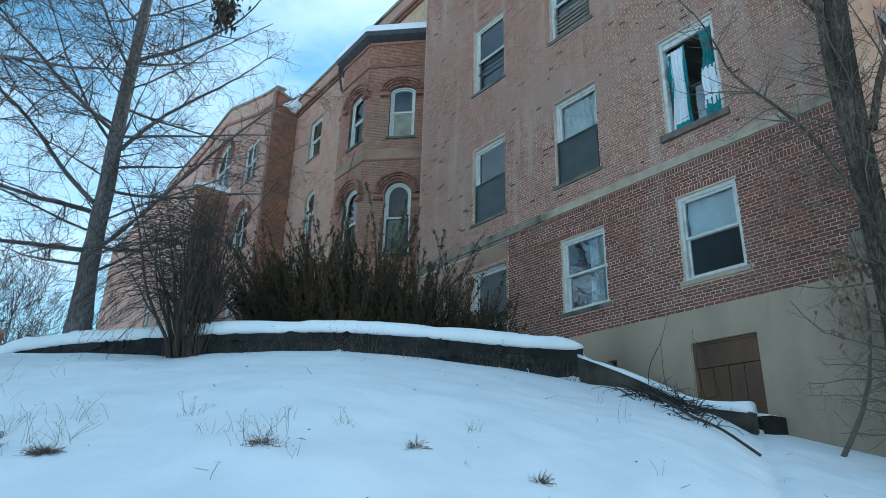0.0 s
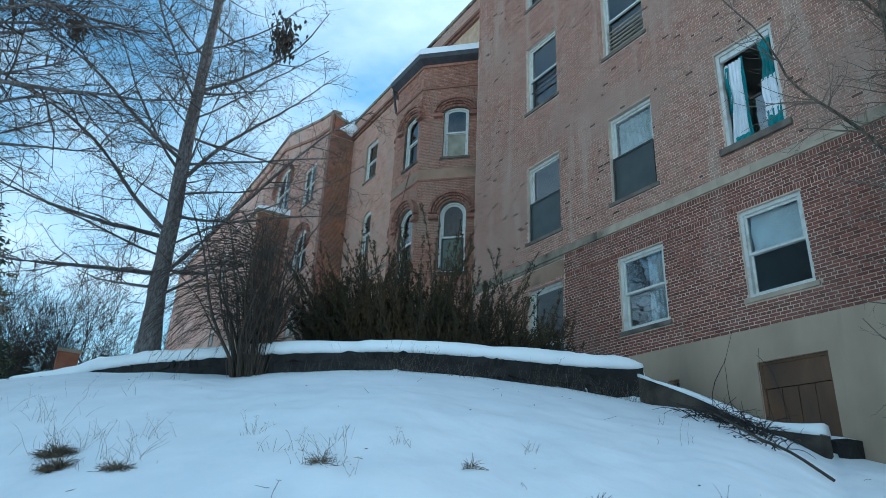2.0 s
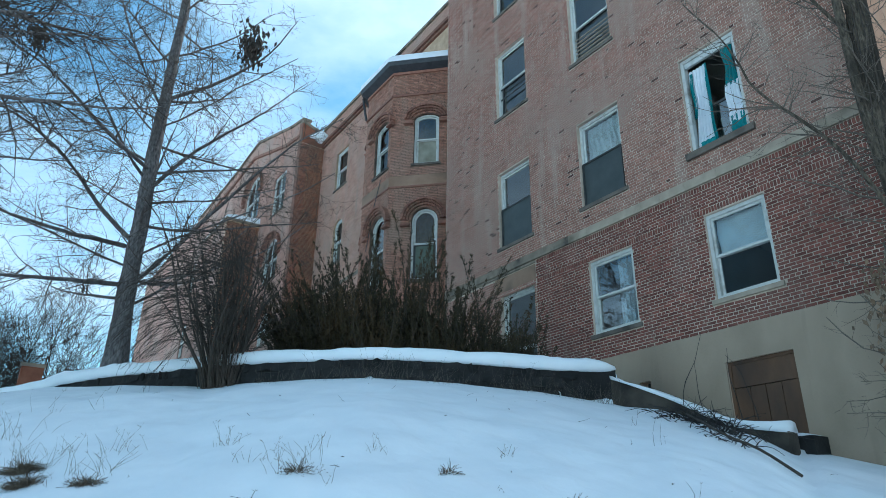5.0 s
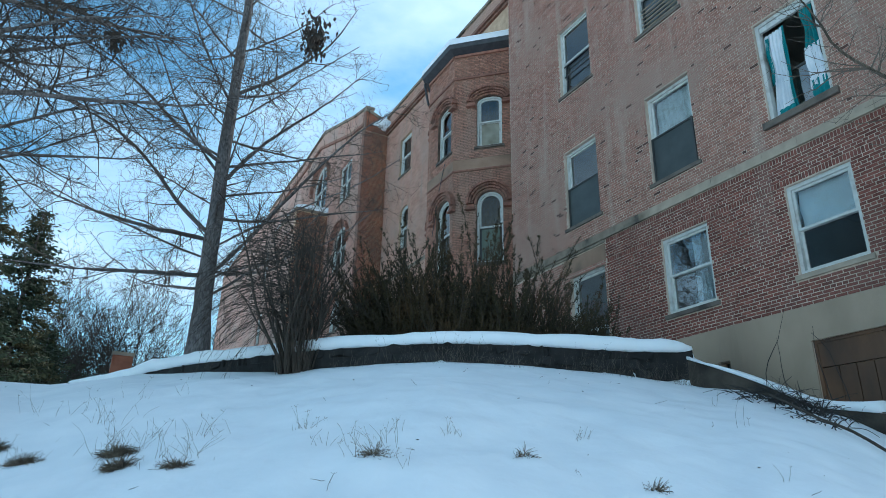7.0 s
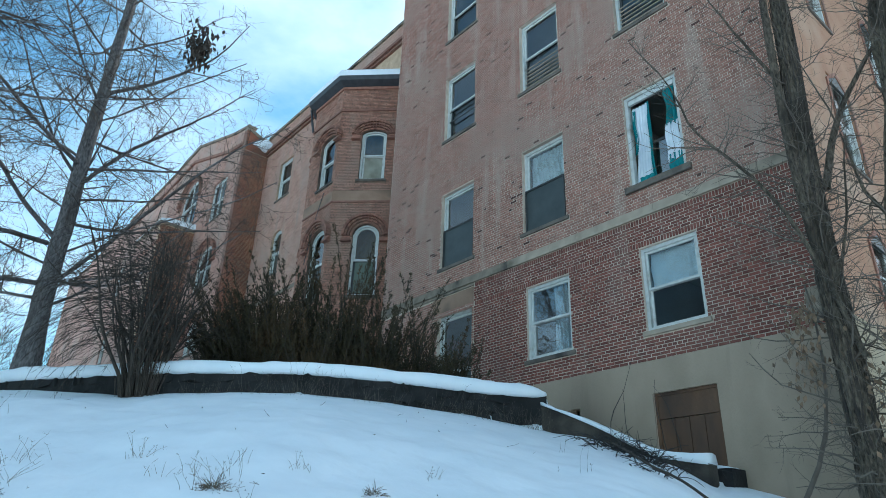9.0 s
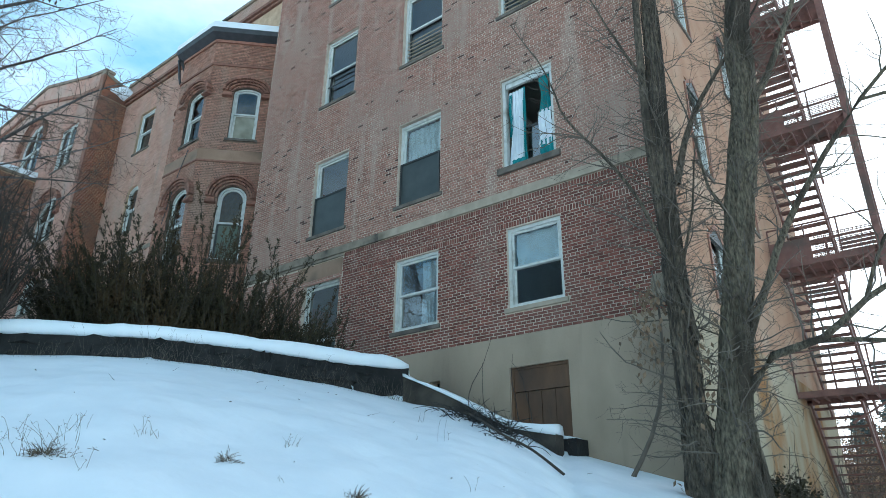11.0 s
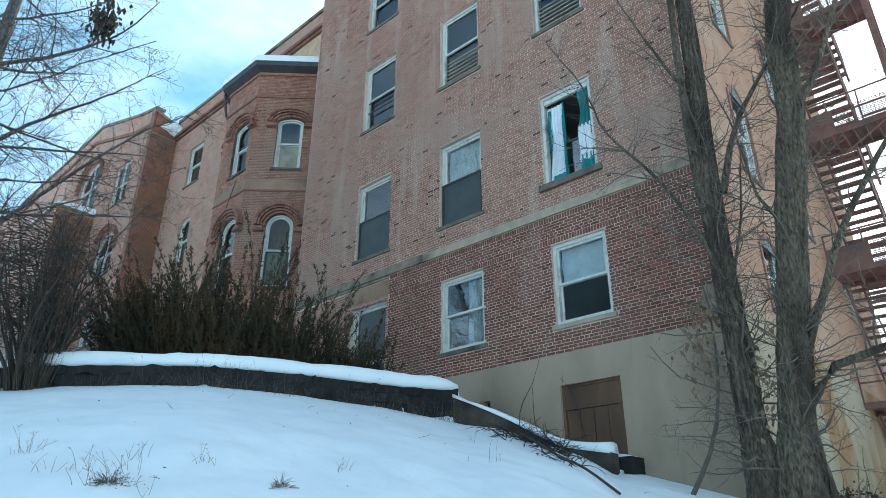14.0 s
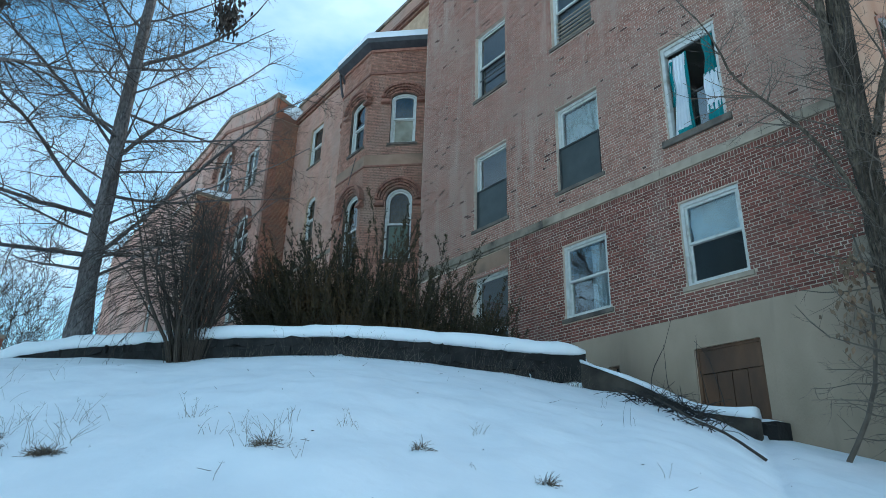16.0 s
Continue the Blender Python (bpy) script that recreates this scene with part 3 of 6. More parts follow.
def build_retaining_wall():
    wall = thing("retaining_wall", "low curved retaining wall of dark rubble stone, snow on top", "wall", kind="structure")
    line = smooth_line(WALL_LINE, 0.12)
    top = lambda t: 4.6 - 0.32 * max(0.0, 1 - t / 0.16)
    # outward of the line is to the right of its way: towards the slope
    prof = lambda t, p: [(0.15, 3.7), (0.17, top(t)), (-0.2, top(t)), (-0.2, 3.7)]
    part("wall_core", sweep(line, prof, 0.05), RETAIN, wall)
    rng = random.Random(5)
    stones = Geo()
    # rubble stones with recessed joints on the face
    for course in range(3):
        z = 4.08 + course * 0.17 + rng.uniform(-0.02, 0.02)
        i = rng.randint(18, 22)
        while i < len(line) - 6:
            k = rng.randint(1, 4)
            a, b = line[i], line[i + k]
            d = (b - a).normalized()
            s = Vector((d.y, -d.x, 0))
            h = rng.uniform(0.12, 0.15)
            o = rng.uniform(0.175, 0.2)
            q = [a + s * 0.1 + d * 0.01, b + s * 0.1 - d * 0.01, b + s * (o - 0.02) - d * 0.025, a + s * (o - 0.02) + d * 0.025, (a + b) / 2 + s * (o + 0.02)]
            kk = len(stones.v)
            for pt in q:
                stones.v.append((pt.x + rng.uniform(-0.03, 0.03), pt.y + rng.uniform(-0.03, 0.03), z + rng.uniform(-0.035, 0.035)))
            for pt in q:
                stones.v.append((pt.x + rng.uniform(-0.03, 0.03), pt.y + rng.uniform(-0.03, 0.03), z + h + rng.uniform(-0.04, 0.04)))
            stones.f += [tuple(kk + t for t in f) for f in ((0, 3, 8, 5), (3, 4, 9, 8), (4, 2, 7, 9), (2, 1, 6, 7), (5, 8, 9, 7, 6), (0, 1, 2, 4, 3))]
            i += k
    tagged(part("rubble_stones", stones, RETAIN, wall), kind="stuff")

    def cap(t, p):
        h = 0.175 + 0.07 * noise.noise(Vector((p.x * 0.8, p.y * 0.8, 4))) + 0.02 * noise.noise(Vector((p.x * 5, p.y * 5, 4)))
        e = 0.24 + 0.03 * noise.noise(Vector((p.x * 3, p.y * 3, 9)))
        z = top(t)
        if t > 0.95:
            k = math.sqrt(max(0.0, (1.0 - t) / 0.05))
            h, e, z = 0.03 + h * k, 0.16 + (e - 0.16) * k, z + 0.04 * (1 - k)
        return [(e - 0.05, z - 0.07), (e + 0.01, z - 0.04), (e - 0.01, z + h * 0.6), (e - 0.09, z + h * 0.93), (0, z + h), (-0.25, z + h * 0.98), (-0.6, z + h * 0.6), (-0.9, z - 0.05)]

    snow = part("snow_cap", sweep(line, cap, 0.012, 3), SNOW_CAP, smooth=True)
    tagged(snow, "thick rounded snow lying on the retaining wall", "snow", kind="structure")
    ramp = thing("ramp_wall", "sloping dark concrete wing wall beside the basement door", "wall", kind="structure")
    rl = smooth_line(RAMP_LINE, 0.15)
    part("wall_core", sweep(rl, [(0.13, -0.75), (0.13, 0), (-0.17, 0), (-0.17, -0.9)], 0.04, 7), RAMP_CONCRETE, ramp)

    def cap2(t, p):
        h = 0.035 + 0.1 * t * t + 0.03 * noise.noise(Vector((p.x * 4, p.y * 4, 2)))
        return [(0.15, -0.02), (0.165, h * 0.5), (0.1, h * 0.95), (-0.05, h), (-0.16, h * 0.9), (-0.2, 0.0)]

    tagged(part("snow_cap", sweep(rl, cap2, 0.012, 5), SNOW_CAP, smooth=True), "snow strip lying on the sloping wing wall", "snow", kind="structure")


build_retaining_wall()


# ---------- main wing ----------
FX, Y_R, Y_L, TOP = 10.4, 3.9, 14.93, 20.5
main_m = wall_frame((FX, 0, 0), (-1, 0))
COL_A, COL_B, COL_C = (11.33, 12.54), (8.46, 9.68), (5.69, 6.87)
OPEN = {}
for key, col in (("a", COL_A), ("b", COL_B), ("c", COL_C)):
    OPEN["2" + key] = (*col, 8.57, 10.66, 0)
    OPEN["3" + key] = (*col, 12.38, 14.5, 0)
    OPEN["4" + key] = (*col, 15.88, 17.78, 0)
OPEN["1a"] = (11.33, 12.54, 4.9, 7.3, 0)
OPEN["1b"] = (8.47, 9.63, 5.69, 7.26, 0)
OPEN["1c"] = (5.69, 6.83, 5.69, 7.26, 0)
OPEN["door"] = (5.69, 6.83, 3.36, 4.61, 0)
OPEN["vent"] = (8.36, 8.6, 4.25, 4.57, 0)
BASE_TOP, BELT = 5.17, (7.87, 8.05)


def build_main_wing():
    wall = thing("wall_west", "tall brick facade above a grey parged basement, belt course between", "wall", main_m, "structure")
    holes = list(OPEN.values())
    core = part("wall_core", wall_shell(Y_R, Y_L, 0.5, TOP, holes), MORTAR, wall)
    base = [o for o in holes if o[3] < 5]
    # parged basement face, 25 mm proud
    g = wall_shell(Y_R - 0.02, Y_L, 0.6, BASE_TOP, [OPEN["door"], OPEN["vent"], (11.33, 12.54, 4.9, BASE_TOP - 0.001, 0)], 0.02)
    ob = part("parged_base", g, CONCRETE, wall, "grey parged basement wall")
    ob.location = (0, 0.025, 0)
    sills = [(o[0] - 0.08, o[1] + 0.08, o[2] - 0.105, o[2], 0) for k, o in OPEN.items() if k[0] in "1234"]
    low_l = 11.26
    sz = BASE_TOP + 0.01 + 36 * COURSE
    soldier = (Y_R, low_l, sz + 0.008, sz + 2 * COURSE - 0.012, 0)
    rowlock = (Y_R, low_l, BELT[0] - 0.125, BELT[0], 0)
    low = brick_list(Y_R + 0.01, low_l, BASE_TOP + 0.01, BELT[0] - 0.12, holes + sills + [soldier, rowlock], 1)
    brick_field(wall, low, BRICK_LOW, (3.95, 5.6, 5.3, 7.1))
    tagged(part("soldier_course", bricks_geo(soldier_row(Y_R + 0.02, low_l, sz, 2 * COURSE - 0.012, (), 3, 0.009)), BRICK_LOW, wall), kind="stuff")
    tagged(part("rowlock_course", bricks_geo(soldier_row(Y_R + 0.02, low_l, BELT[0] - 0.115, 0.1, (), 5, 0.009)), BRICK_LOW, wall), kind="stuff")
    patch = (low_l + 0.01, 12.75, 7.39, BELT[0] - 0.1, 0)
    part("parged_patch", wall_shell(patch[0], patch[1], patch[2], patch[3], [], 0.02), PARGE_BROWN, wall, "tan parged patch over the brick").location = (0, 0.006, 0)
    side = brick_list(low_l + 0.01, Y_L, BASE_TOP + 0.01, BELT[0] - 0.09, holes + sills + [patch], 4)
    brick_field(wall, side, BRICK_UP)
    up = brick_list(Y_R + 0.01, Y_L, BELT[1] + 0.012, TOP - 0.02, holes + sills, 2)
    rng = random.Random(8)
    sooty = set(rng.sample(range(len(up)), len(up) // 60))
    brick_field(wall, [k for i, k in enumerate(up) if i not in sooty], BRICK_UP)
    tagged(part("sooty_bricks", bricks_geo([up[i] for i in sorted(sooty)]), BRICK_SOOT, wall), kind="stuff")
    # belt course stones, the far ones stained
    u, rng = Y_R - 0.02, random.Random(3)
    while u < Y_L:
        e = min(u + rng.uniform(0.55, 0.75), Y_L)
        clean = u < 10.0
        part("belt_stone", Geo().prism([(u + 0.004, BELT[0]), (e - 0.004, BELT[0]), (e - 0.004, BELT[1]), (u + 0.004, BELT[1])], -0.02, 0.05), STONE if clean else STONE_DIRTY, wall)
        u = e
    # thin projecting stained course; its dark strip also draws the belt's shadow line
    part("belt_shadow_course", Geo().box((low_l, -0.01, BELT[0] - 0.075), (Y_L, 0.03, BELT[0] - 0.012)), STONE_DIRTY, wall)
    # end wall facing the fire escape
    em = wall_frame((FX, Y_R - 0.004, 0), (0, -1))
    end = thing("wall_south", "salmon stuccoed end wall with stained ochre base", "wall", em, "structure")
    ends = [(-14.0, -13.0, 8.95, 11.05, 0), (-14.0, -13.0, 12.7, 14.8, 0), (-14.0, -13.0, 6.0, 7.5, 0), (-17.6, -16.7, 8.95, 11.05, 0), (-17.6, -16.7, 12.7, 14.8, 0)]
    ends = [(o[0] + FX, o[1] + FX, *o[2:]) for o in ends]
    part("wall_core", wall_shell(-13.0, -0.003, 0.5, TOP, ends), STUCCO, end)
    part("stucco_base", wall_shell(-13.0, -0.02, 0.5, 5.5, [], 0.03), STUCCO_BASE, end).location = (0, 0.04, 0)
    for o in ends:
        w = window(em, o, "narrow chamfered window with pale frame in the stucco end wall", depth=-0.06, upper=GLASS_DULL, lower=GLASS_DULL)
        mid, top = (o[0] + o[1]) / 2, o[3]
        part("jamb", Geo().box((o[0] - 0.09, -0.02, o[2]), (o[0] - 0.003, 0.03, top - 0.2)), BRICK_TRIM, w)
        part("jamb", Geo().box((o[1] + 0.003, -0.02, o[2]), (o[1] + 0.09, 0.03, top - 0.2)), BRICK_TRIM, w)
        part("pointed_head", Geo().prism([(o[0] - 0.09, top - 0.2), (mid, top + 0.22), (o[1] + 0.09, top - 0.2), (o[1] + 0.003, top - 0.2), (mid, top + 0.1), (o[0] - 0.003, top - 0.2)], -0.02, 0.03), BRICK_TRIM, w)
        part("tympanum", Geo().prism([(o[0], top - 0.2), (o[1], top - 0.2), (mid, top + 0.1)], -0.03, 0.012), SCREEN, w)
    back = thing("wall_rear", "plain brick rear and side walls of the main wing", "wall", kind="structure")
    part("north_return", Geo().box((FX + 0.02, Y_L - 0.3, 0.5), (23.4, Y_L, TOP)), BRICK_UP, back)
    part("rear_wall", Geo().box((23.1, Y_R + 0.02, 0.5), (23.38, Y_L - 0.3, TOP)), BRICK_UP, back)
    part("roof", Geo().box((FX - 0.15, Y_R - 0.15, TOP), (23.5, Y_L + 0.1, TOP + 0.25)), ROOF, back)
    inside = thing("interior_shell", "dim plastered rooms behind the windows", "room", kind="structure")
    for z in (4.9, 8.0, 11.6, 15.1, 18.6):
        part("floor_slab", Geo().box((FX + 0.33, Y_R + 0.34, z - 0.3), (23.1, Y_L - 0.31, z)), INSIDE, inside)
    part("inner_wall", Geo().box((14.2, Y_R + 0.34, 0.6), (14.3, Y_L - 0.31, TOP - 0.1)), INSIDE, inside)
    for y in (7.6, 10.4):
        part("inner_wall", Geo().box((FX + 0.33, y, 0.6), (14.2, y + 0.1, TOP - 0.1)), INSIDE, inside)


build_main_wing()


def facade_windows():
    m = main_m
    window(m, OPEN["1a"], "tall sash window behind the yews, dull glass, lower half dark", upper=GLASS_DULL, lower=SCREEN, split=0.42)
    window(m, OPEN["1b"], "white framed double hung window reflecting bare branches", 0.045, depth=-0.08, upper=GLASS_BRIGHT, lower=GLASS_BRIGHT)
    w = window(m, OPEN["1c"], "white framed double hung window, blind behind the upper pane", 0.045, depth=-0.08, upper=GLASS, lower=GLASS_DULL, sill_mat=STONE)
    lab = "old white sash window, dark insect screen over its lower half"
    for k in ("2a", "2b"):
        o = OPEN[k]
        w = window(m, o, lab, 0.05, lower=SCREEN, lower_frame=DARK_FRAME)
        g = frame_ring((o[0] + 0.075, o[1] - 0.02, o[2] + 0.03, (o[2] + o[3]) / 2 + 0.04, 0), 0.035, -0.095, -0.06)
        part("screen_frame", g, DARK_FRAME, w)
        part("screen", pane_geo((o[0] + 0.11, o[1] - 0.055, o[2] + 0.06, (o[2] + o[3]) / 2 + 0.01, 0), -0.08), SCREEN, w)
    for k in ("3a", "3b", "3c", "4a", "4b", "4c"):
        o = OPEN[k]
        w = window(m, o, "old white sash window with bluish glass and a barred lower half", 0.05, lower=GLASS, lower_frame=DARK_FRAME)
        if k in ("3b", "3c"):
            for i in range(6):
                z = o[2] + 0.16 + i * 0.11
                part("guard_bar", Geo().box((o[0] + 0.08, -0.115, z), (o[1] - 0.08, -0.095, z + 0.018)), STONE, w)
        elif k == "3a":
            for z in (o[2] + 0.62, o[2] + 0.95):
                part("guard_bar", Geo().box((o[0] + 0.08, -0.115, z), (o[1] - 0.08, -0.095, z + 0.03)), DARK_FRAME, w)
    # open window with torn curtains
    o = OPEN["2c"]
    WINDOWS[0] += 1
    w = thing("window_%d" % WINDOWS[0], "open window with old white frame, curtains hanging out over the dark sash", "window", m, "structure")
    part("window_frame", frame_ring(o, 0.07, -0.17, -0.05), WHITE, w)
    part("head_board", Geo().box((o[0] + 0.085, -0.12, o[3] - 0.19), (o[1] - 0.085, -0.06, o[3] - 0.085)), WHITE, w)
    part("window_sill", Geo().box((o[0] - 0.1, -0.12, o[2] - 0.13), (o[1] + 0.1, 0.075, o[2] - 0.005)), SILL, w)
    part("lower_sash", frame_ring((o[0] + 0.085, o[1] - 0.085, o[2] + 0.02, o[2] + 0.95, 0), 0.04, -0.26, -0.22), DARK_FRAME, w)
    part("pane", pane_geo((o[0] + 0.12, o[1] - 0.12, o[2] + 0.06, o[2] + 0.91, 0), -0.24), GLASS_BRIGHT, w).visible_shadow = False
    c = thing("curtain", "torn teal and white curtains hanging in the open window", "curtain", m)
    a, b = o[0] + 0.08, o[1] - 0.08
    part("white_panel", cloth(b - 0.38, b - 0.02, o[2] + 0.04, o[3] - 0.28, -0.12, 5, 0.03, 1, 0.22), WHITE_CLOTH, c)
    part("teal_panel", cloth(b - 0.42, b - 0.33, o[2] + 0.1, o[3] - 0.25, -0.13, 2, 0.02, 2, 0.3), TEAL, c)
    part("teal_panel", cloth(b - 0.12, b - 0.05, o[2] + 0.75, o[3] - 0.35, -0.1, 2, 0.02, 7), TEAL, c)
    part("teal_panel", cloth(b - 0.4, b - 0.1, o[2] + 0.0, o[2] + 0.16, -0.05, 3, 0.02, 5), TEAL, c)
    part("teal_panel", cloth(a + 0.02, a + 0.28, o[2] + 1.05, o[3] - 0.1, -0.12, 3, 0.03, 3, 0.35), TEAL, c)
    part("white_panel", cloth(a + 0.03, a + 0.3, o[2] + 0.28, o[2] + 1.1, -0.1, 3, 0.025, 4, -0.1), WHITE_CLOTH, c)
    part("teal_panel", cloth(a + 0.02, a + 0.3, o[2] + 0.05, o[2] + 0.42, -0.1, 3, 0.025, 6, -0.1), TEAL, c)
    o = OPEN["2b"]
    c = thing("curtain", "grey lace curtain behind the upper sash", "curtain", m)
    part("lace_panel", cloth(o[0] + 0.12, o[1] - 0.12, o[2] + 0.98, o[3] - 0.12, -0.22, 7, 0.025, 8), LACE, c)
    o = OPEN["1c"]
    c = thing("curtain", "pale drawn sheet sagging behind the upper pane", "curtain", m)
    part("sheet", cloth(o[0] + 0.1, o[1] - 0.1, o[2] + 0.81, o[3] - 0.08, -0.2, 2, 0.02, 9), WHITE_CLOTH, c)
    o = OPEN["1b"]
    c = thing("curtain", "white lace curtain drawn to one side", "curtain", m)
    part("lace_panel", cloth(o[0] + 0.08, o[0] + 0.62, o[2] + 0.08, o[3] - 0.08, -0.26, 5, 0.03, 10, 0.15), WHITE_CLOTH, c)
    # basement door
    d = OPEN["door"]
    door = thing("door_1", "boarded basement door of weathered brown plywood", "door", m, "structure")
    part("door_frame", frame_ring(d, 0.05, -0.1, -0.02), PLYWOOD, door)
    part("top_board", Geo().box((d[0] + 0.05, -0.085, d[3] - 0.42), (d[1] - 0.05, -0.04, d[3] - 0.05)), PLYWOOD, door)
    n = 4
    for i in range(n):
        a = d[0] + 0.05 + i * (d[1] - d[0] - 0.1) / n
        part("board", Geo().box((a + 0.006, -0.085, d[2] + 0.05), (a + (d[1] - d[0] - 0.1) / n - 0.006, -0.05 - 0.004 * (i % 2), d[3] - 0.43)), PLYWOOD, door)
    v = OPEN["vent"]
    part("vent_back", Geo().box((v[0], -0.3, v[2]), (v[1], -0.2, v[3])), DARK_FRAME, thing("basement_vent", "small dark opening in the parged base", "vent", m, "structure"))
    step = thing("door_step", "dark concrete step with snow below the boarded door", "step", m, "structure")
    part("tread", Geo().box((d[0] - 0.25, 0.03, 2.6), (d[1] - 0.5, 0.42, d[2] - 0.06)), RETAIN, step)
    part("snow_cap", Geo().prism([(d[0] - 0.22, d[2] - 0.06), (d[1] - 0.5, d[2] - 0.06), (d[1] - 0.55, d[2] - 0.0), (d[0] + 0.02, d[2] - 0.0), (d[0] - 0.16, d[2] - 0.03)], 0.06, 0.4), SNOW_CAP, step)
    box = thing("utility_box", "grey painted metal plate fixed at the brick corner", "box", m)
    part("plate", Geo().prism([(3.93, 5.22), (4.16, 5.22), (4.16, 5.66), (4.1, 5.74), (3.98, 5.74), (3.93, 5.66)], 0.012, 0.07), STONE_DIRTY, box)


facade_windows()

# ---------- recessed wall with its bay ----------
NX, Y_S = 11.6, 27.3
FFX = 10.45


def pilaster_cap(g, u0, u1, z, out):
    g.box((u0, -0.01, z), (u1, out, z + 0.06)).box((u0 + 0.02, -0.01, z + 0.075), (u1 - 0.02, out * 0.75, z + 0.13)).box((u0 + 0.04, -0.01, z + 0.145), (u1 - 0.04, out * 0.5, z + 0.2))


def hooded_window(wall, m, o, label, **kw):
    """An arched window under three stepped brick rings on corbels."""
    w = window(m, o, label, **kw)
    rise = o[4]
    for i, (a, b) in enumerate(((0.015, 0.085), (0.1, 0.165), (0.18, 0.245), (0.26, 0.335))):
        part("arch_hood", voussoirs(o, a, b, 0.035 + 0.045 * i, 15 + 2 * i), BRICK_TRIM, w)
    g = Geo()
    s = o[3] - rise
    pilaster_cap(g, o[0] - 0.34, o[0] - 0.03, s - 0.22, 0.16)
    pilaster_cap(g, o[1] + 0.03, o[1] + 0.34, s - 0.22, 0.16)
    part("corbel", g, BRICK_TRIM, w)
    return w


def build_recess():
    m = wall_frame((NX, 0, 0), (-1, 0))
    wall = thing("wall_recess", "recessed facade of faded pinkish brick with stone cornice", "wall", m, "structure")
    n1, n2 = (24.5, 25.66, 16.16, 18.1, 0), (24.55, 25.4, 12.48, 14.5, 0.3)
    sills = [(o[0] - 0.08, o[1] + 0.08, o[2] - 0.105, o[2], 0) for o in (n1, n2)]
    part("wall_core", wall_shell(Y_L - 0.05, Y_S, 3.5, 20.2, [n1, n2]), MORTAR_UP, wall)
    brick_field(wall, brick_list(19.0, Y_S, 6.0, 19.15, [n1, n2] + sills, 4), BRICK_PINK)
    brick_field(wall, brick_list(Y_L, Y_S, 19.47, 20.17, [], 5), BRICK_PINK)
    part("cornice", Geo().box((Y_L, -0.01, 19.2), (Y_S, 0.1, 19.3)).box((Y_L, -0.01, 19.31), (Y_S, 0.18, 19.44)), BRICK_TRIM, wall)
    part("coping", Geo().box((Y_L, -0.35, 20.2), (Y_S, 0.08, 20.32)), STONE_DIRTY, wall)
    part("belt_course", Geo().box((19.9, -0.01, 11.3), (Y_S, 0.035, 11.46)), STONE_DIRTY, wall)
    window(m, n1, "tall white sash window with dull green glass", upper=GLASS_DULL, lower=GLASS_DULL)
    window(m, n2, "white arched sash window with dull green glass", upper=GLASS_DULL, lower=GLASS_DULL)
    part("roof", Geo().box((NX + 0.3, Y_L, 19.9), (20, Y_S, 20.1)), ROOF, wall).matrix_world = Matrix()
    part("inner_wall", Geo().box((13.2, Y_L, 3.5), (13.3, Y_S, 19.9)), INSIDE, wall).matrix_world = Matrix()
    # bay: a slanted face, a front face and a hidden slanted face
    bx, y0, y1 = 10.05, 17.78, 19.65
    s = NX - bx
    corners = [(NX, y0 - s), (bx, y0), (bx, y1), (NX, y1 + s)]
    z0, z1 = 4.5, 17.15
    bay = thing("bay", "projecting brick bay with arched windows under corbelled hoods", "bay", kind="structure")
    for k in range(3):
        (xa, ya), (xb, yb) = corners[k], corners[k + 1]
        d = Vector((xb - xa, yb - ya, 0))
        n = Vector((-d.y, d.x, 0)).normalized()
        fm = wall_frame((xa, ya, 0), (n.x, n.y))
        L = d.length
        c, wd = ((0.97, 0.43), (0.66, 0.48), (L / 2, 0.43))[k]
        up = (c - wd, c + wd, 13.3, 15.24, 0.2)
        lo = (c - wd, c + wd, 9.2, 11.63, 0.43)
        f = part("face", wall_shell(0, L, z0, z1, [up, lo], 0.25), MORTAR_BAY, bay)
        f.matrix_world = fm
        blocked = [up, lo] + [(o[0] - 0.08, o[1] + 0.08, o[2] - 0.105, o[2], 0) for o in (up, lo)]
        for o in (up, lo):
            blocked.append((o[0] - 0.25, o[1] + 0.25, o[3] - o[4], o[3] + 0.25, o[4] + 0.25))
        brick_field(f, brick_list(0.0, L, 6.5, z1 - 0.02, blocked, 10 + k), BRICK_BAY)
        part("string_course", Geo().box((0, -0.01, 12.42), (L, 0.03, 12.48)).box((0, -0.01, 16.02), (L, 0.05, 16.1)).box((0, -0.01, 16.95), (L, 0.06, 17.05)), BRICK_TRIM, f)
        part("smooth_band", Geo().box((0, -0.01, 12.485), (L, 0.016, 12.86)), PARGE_BROWN, f)
        hooded_window(f, fm, up, "arched sash window in the bay, lower half blinded", upper=GLASS, lower=GLASS_DULL if k else CARD)
        hooded_window(f, fm, lo, "tall arched sash window in the bay with a green blind", upper=GLASS if k else GLASS_DULL, lower=BLIND_GREEN if not k else GLASS_DULL, lower_frame=DARK_FRAME)
    # eaves, gutter and snowy roof of the bay
    def ring(grow, z):
        k = grow * math.tan(radians(22.5))
        return [(NX + 0.0, y0 - s - grow * 1.41, z), (bx - grow, y0 - k, z), (bx - grow, y1 + k, z), (NX + 0.0, y1 + s + grow * 1.41, z)]

    def band(a, b):
        g = Geo()
        for i in range(3):
            g.poly([a[i], a[i + 1], b[i + 1], b[i]])
        return g

    eave = Geo()
    for a, b in (((0.02, 17.06), (0.28, 17.2)), ((0.28, 17.2), (0.32, 17.36)), ((0.32, 17.36), (0.24, 17.37))):
        gg = band(ring(*a), ring(*b))
        k = len(eave.v)
        eave.v += gg.v
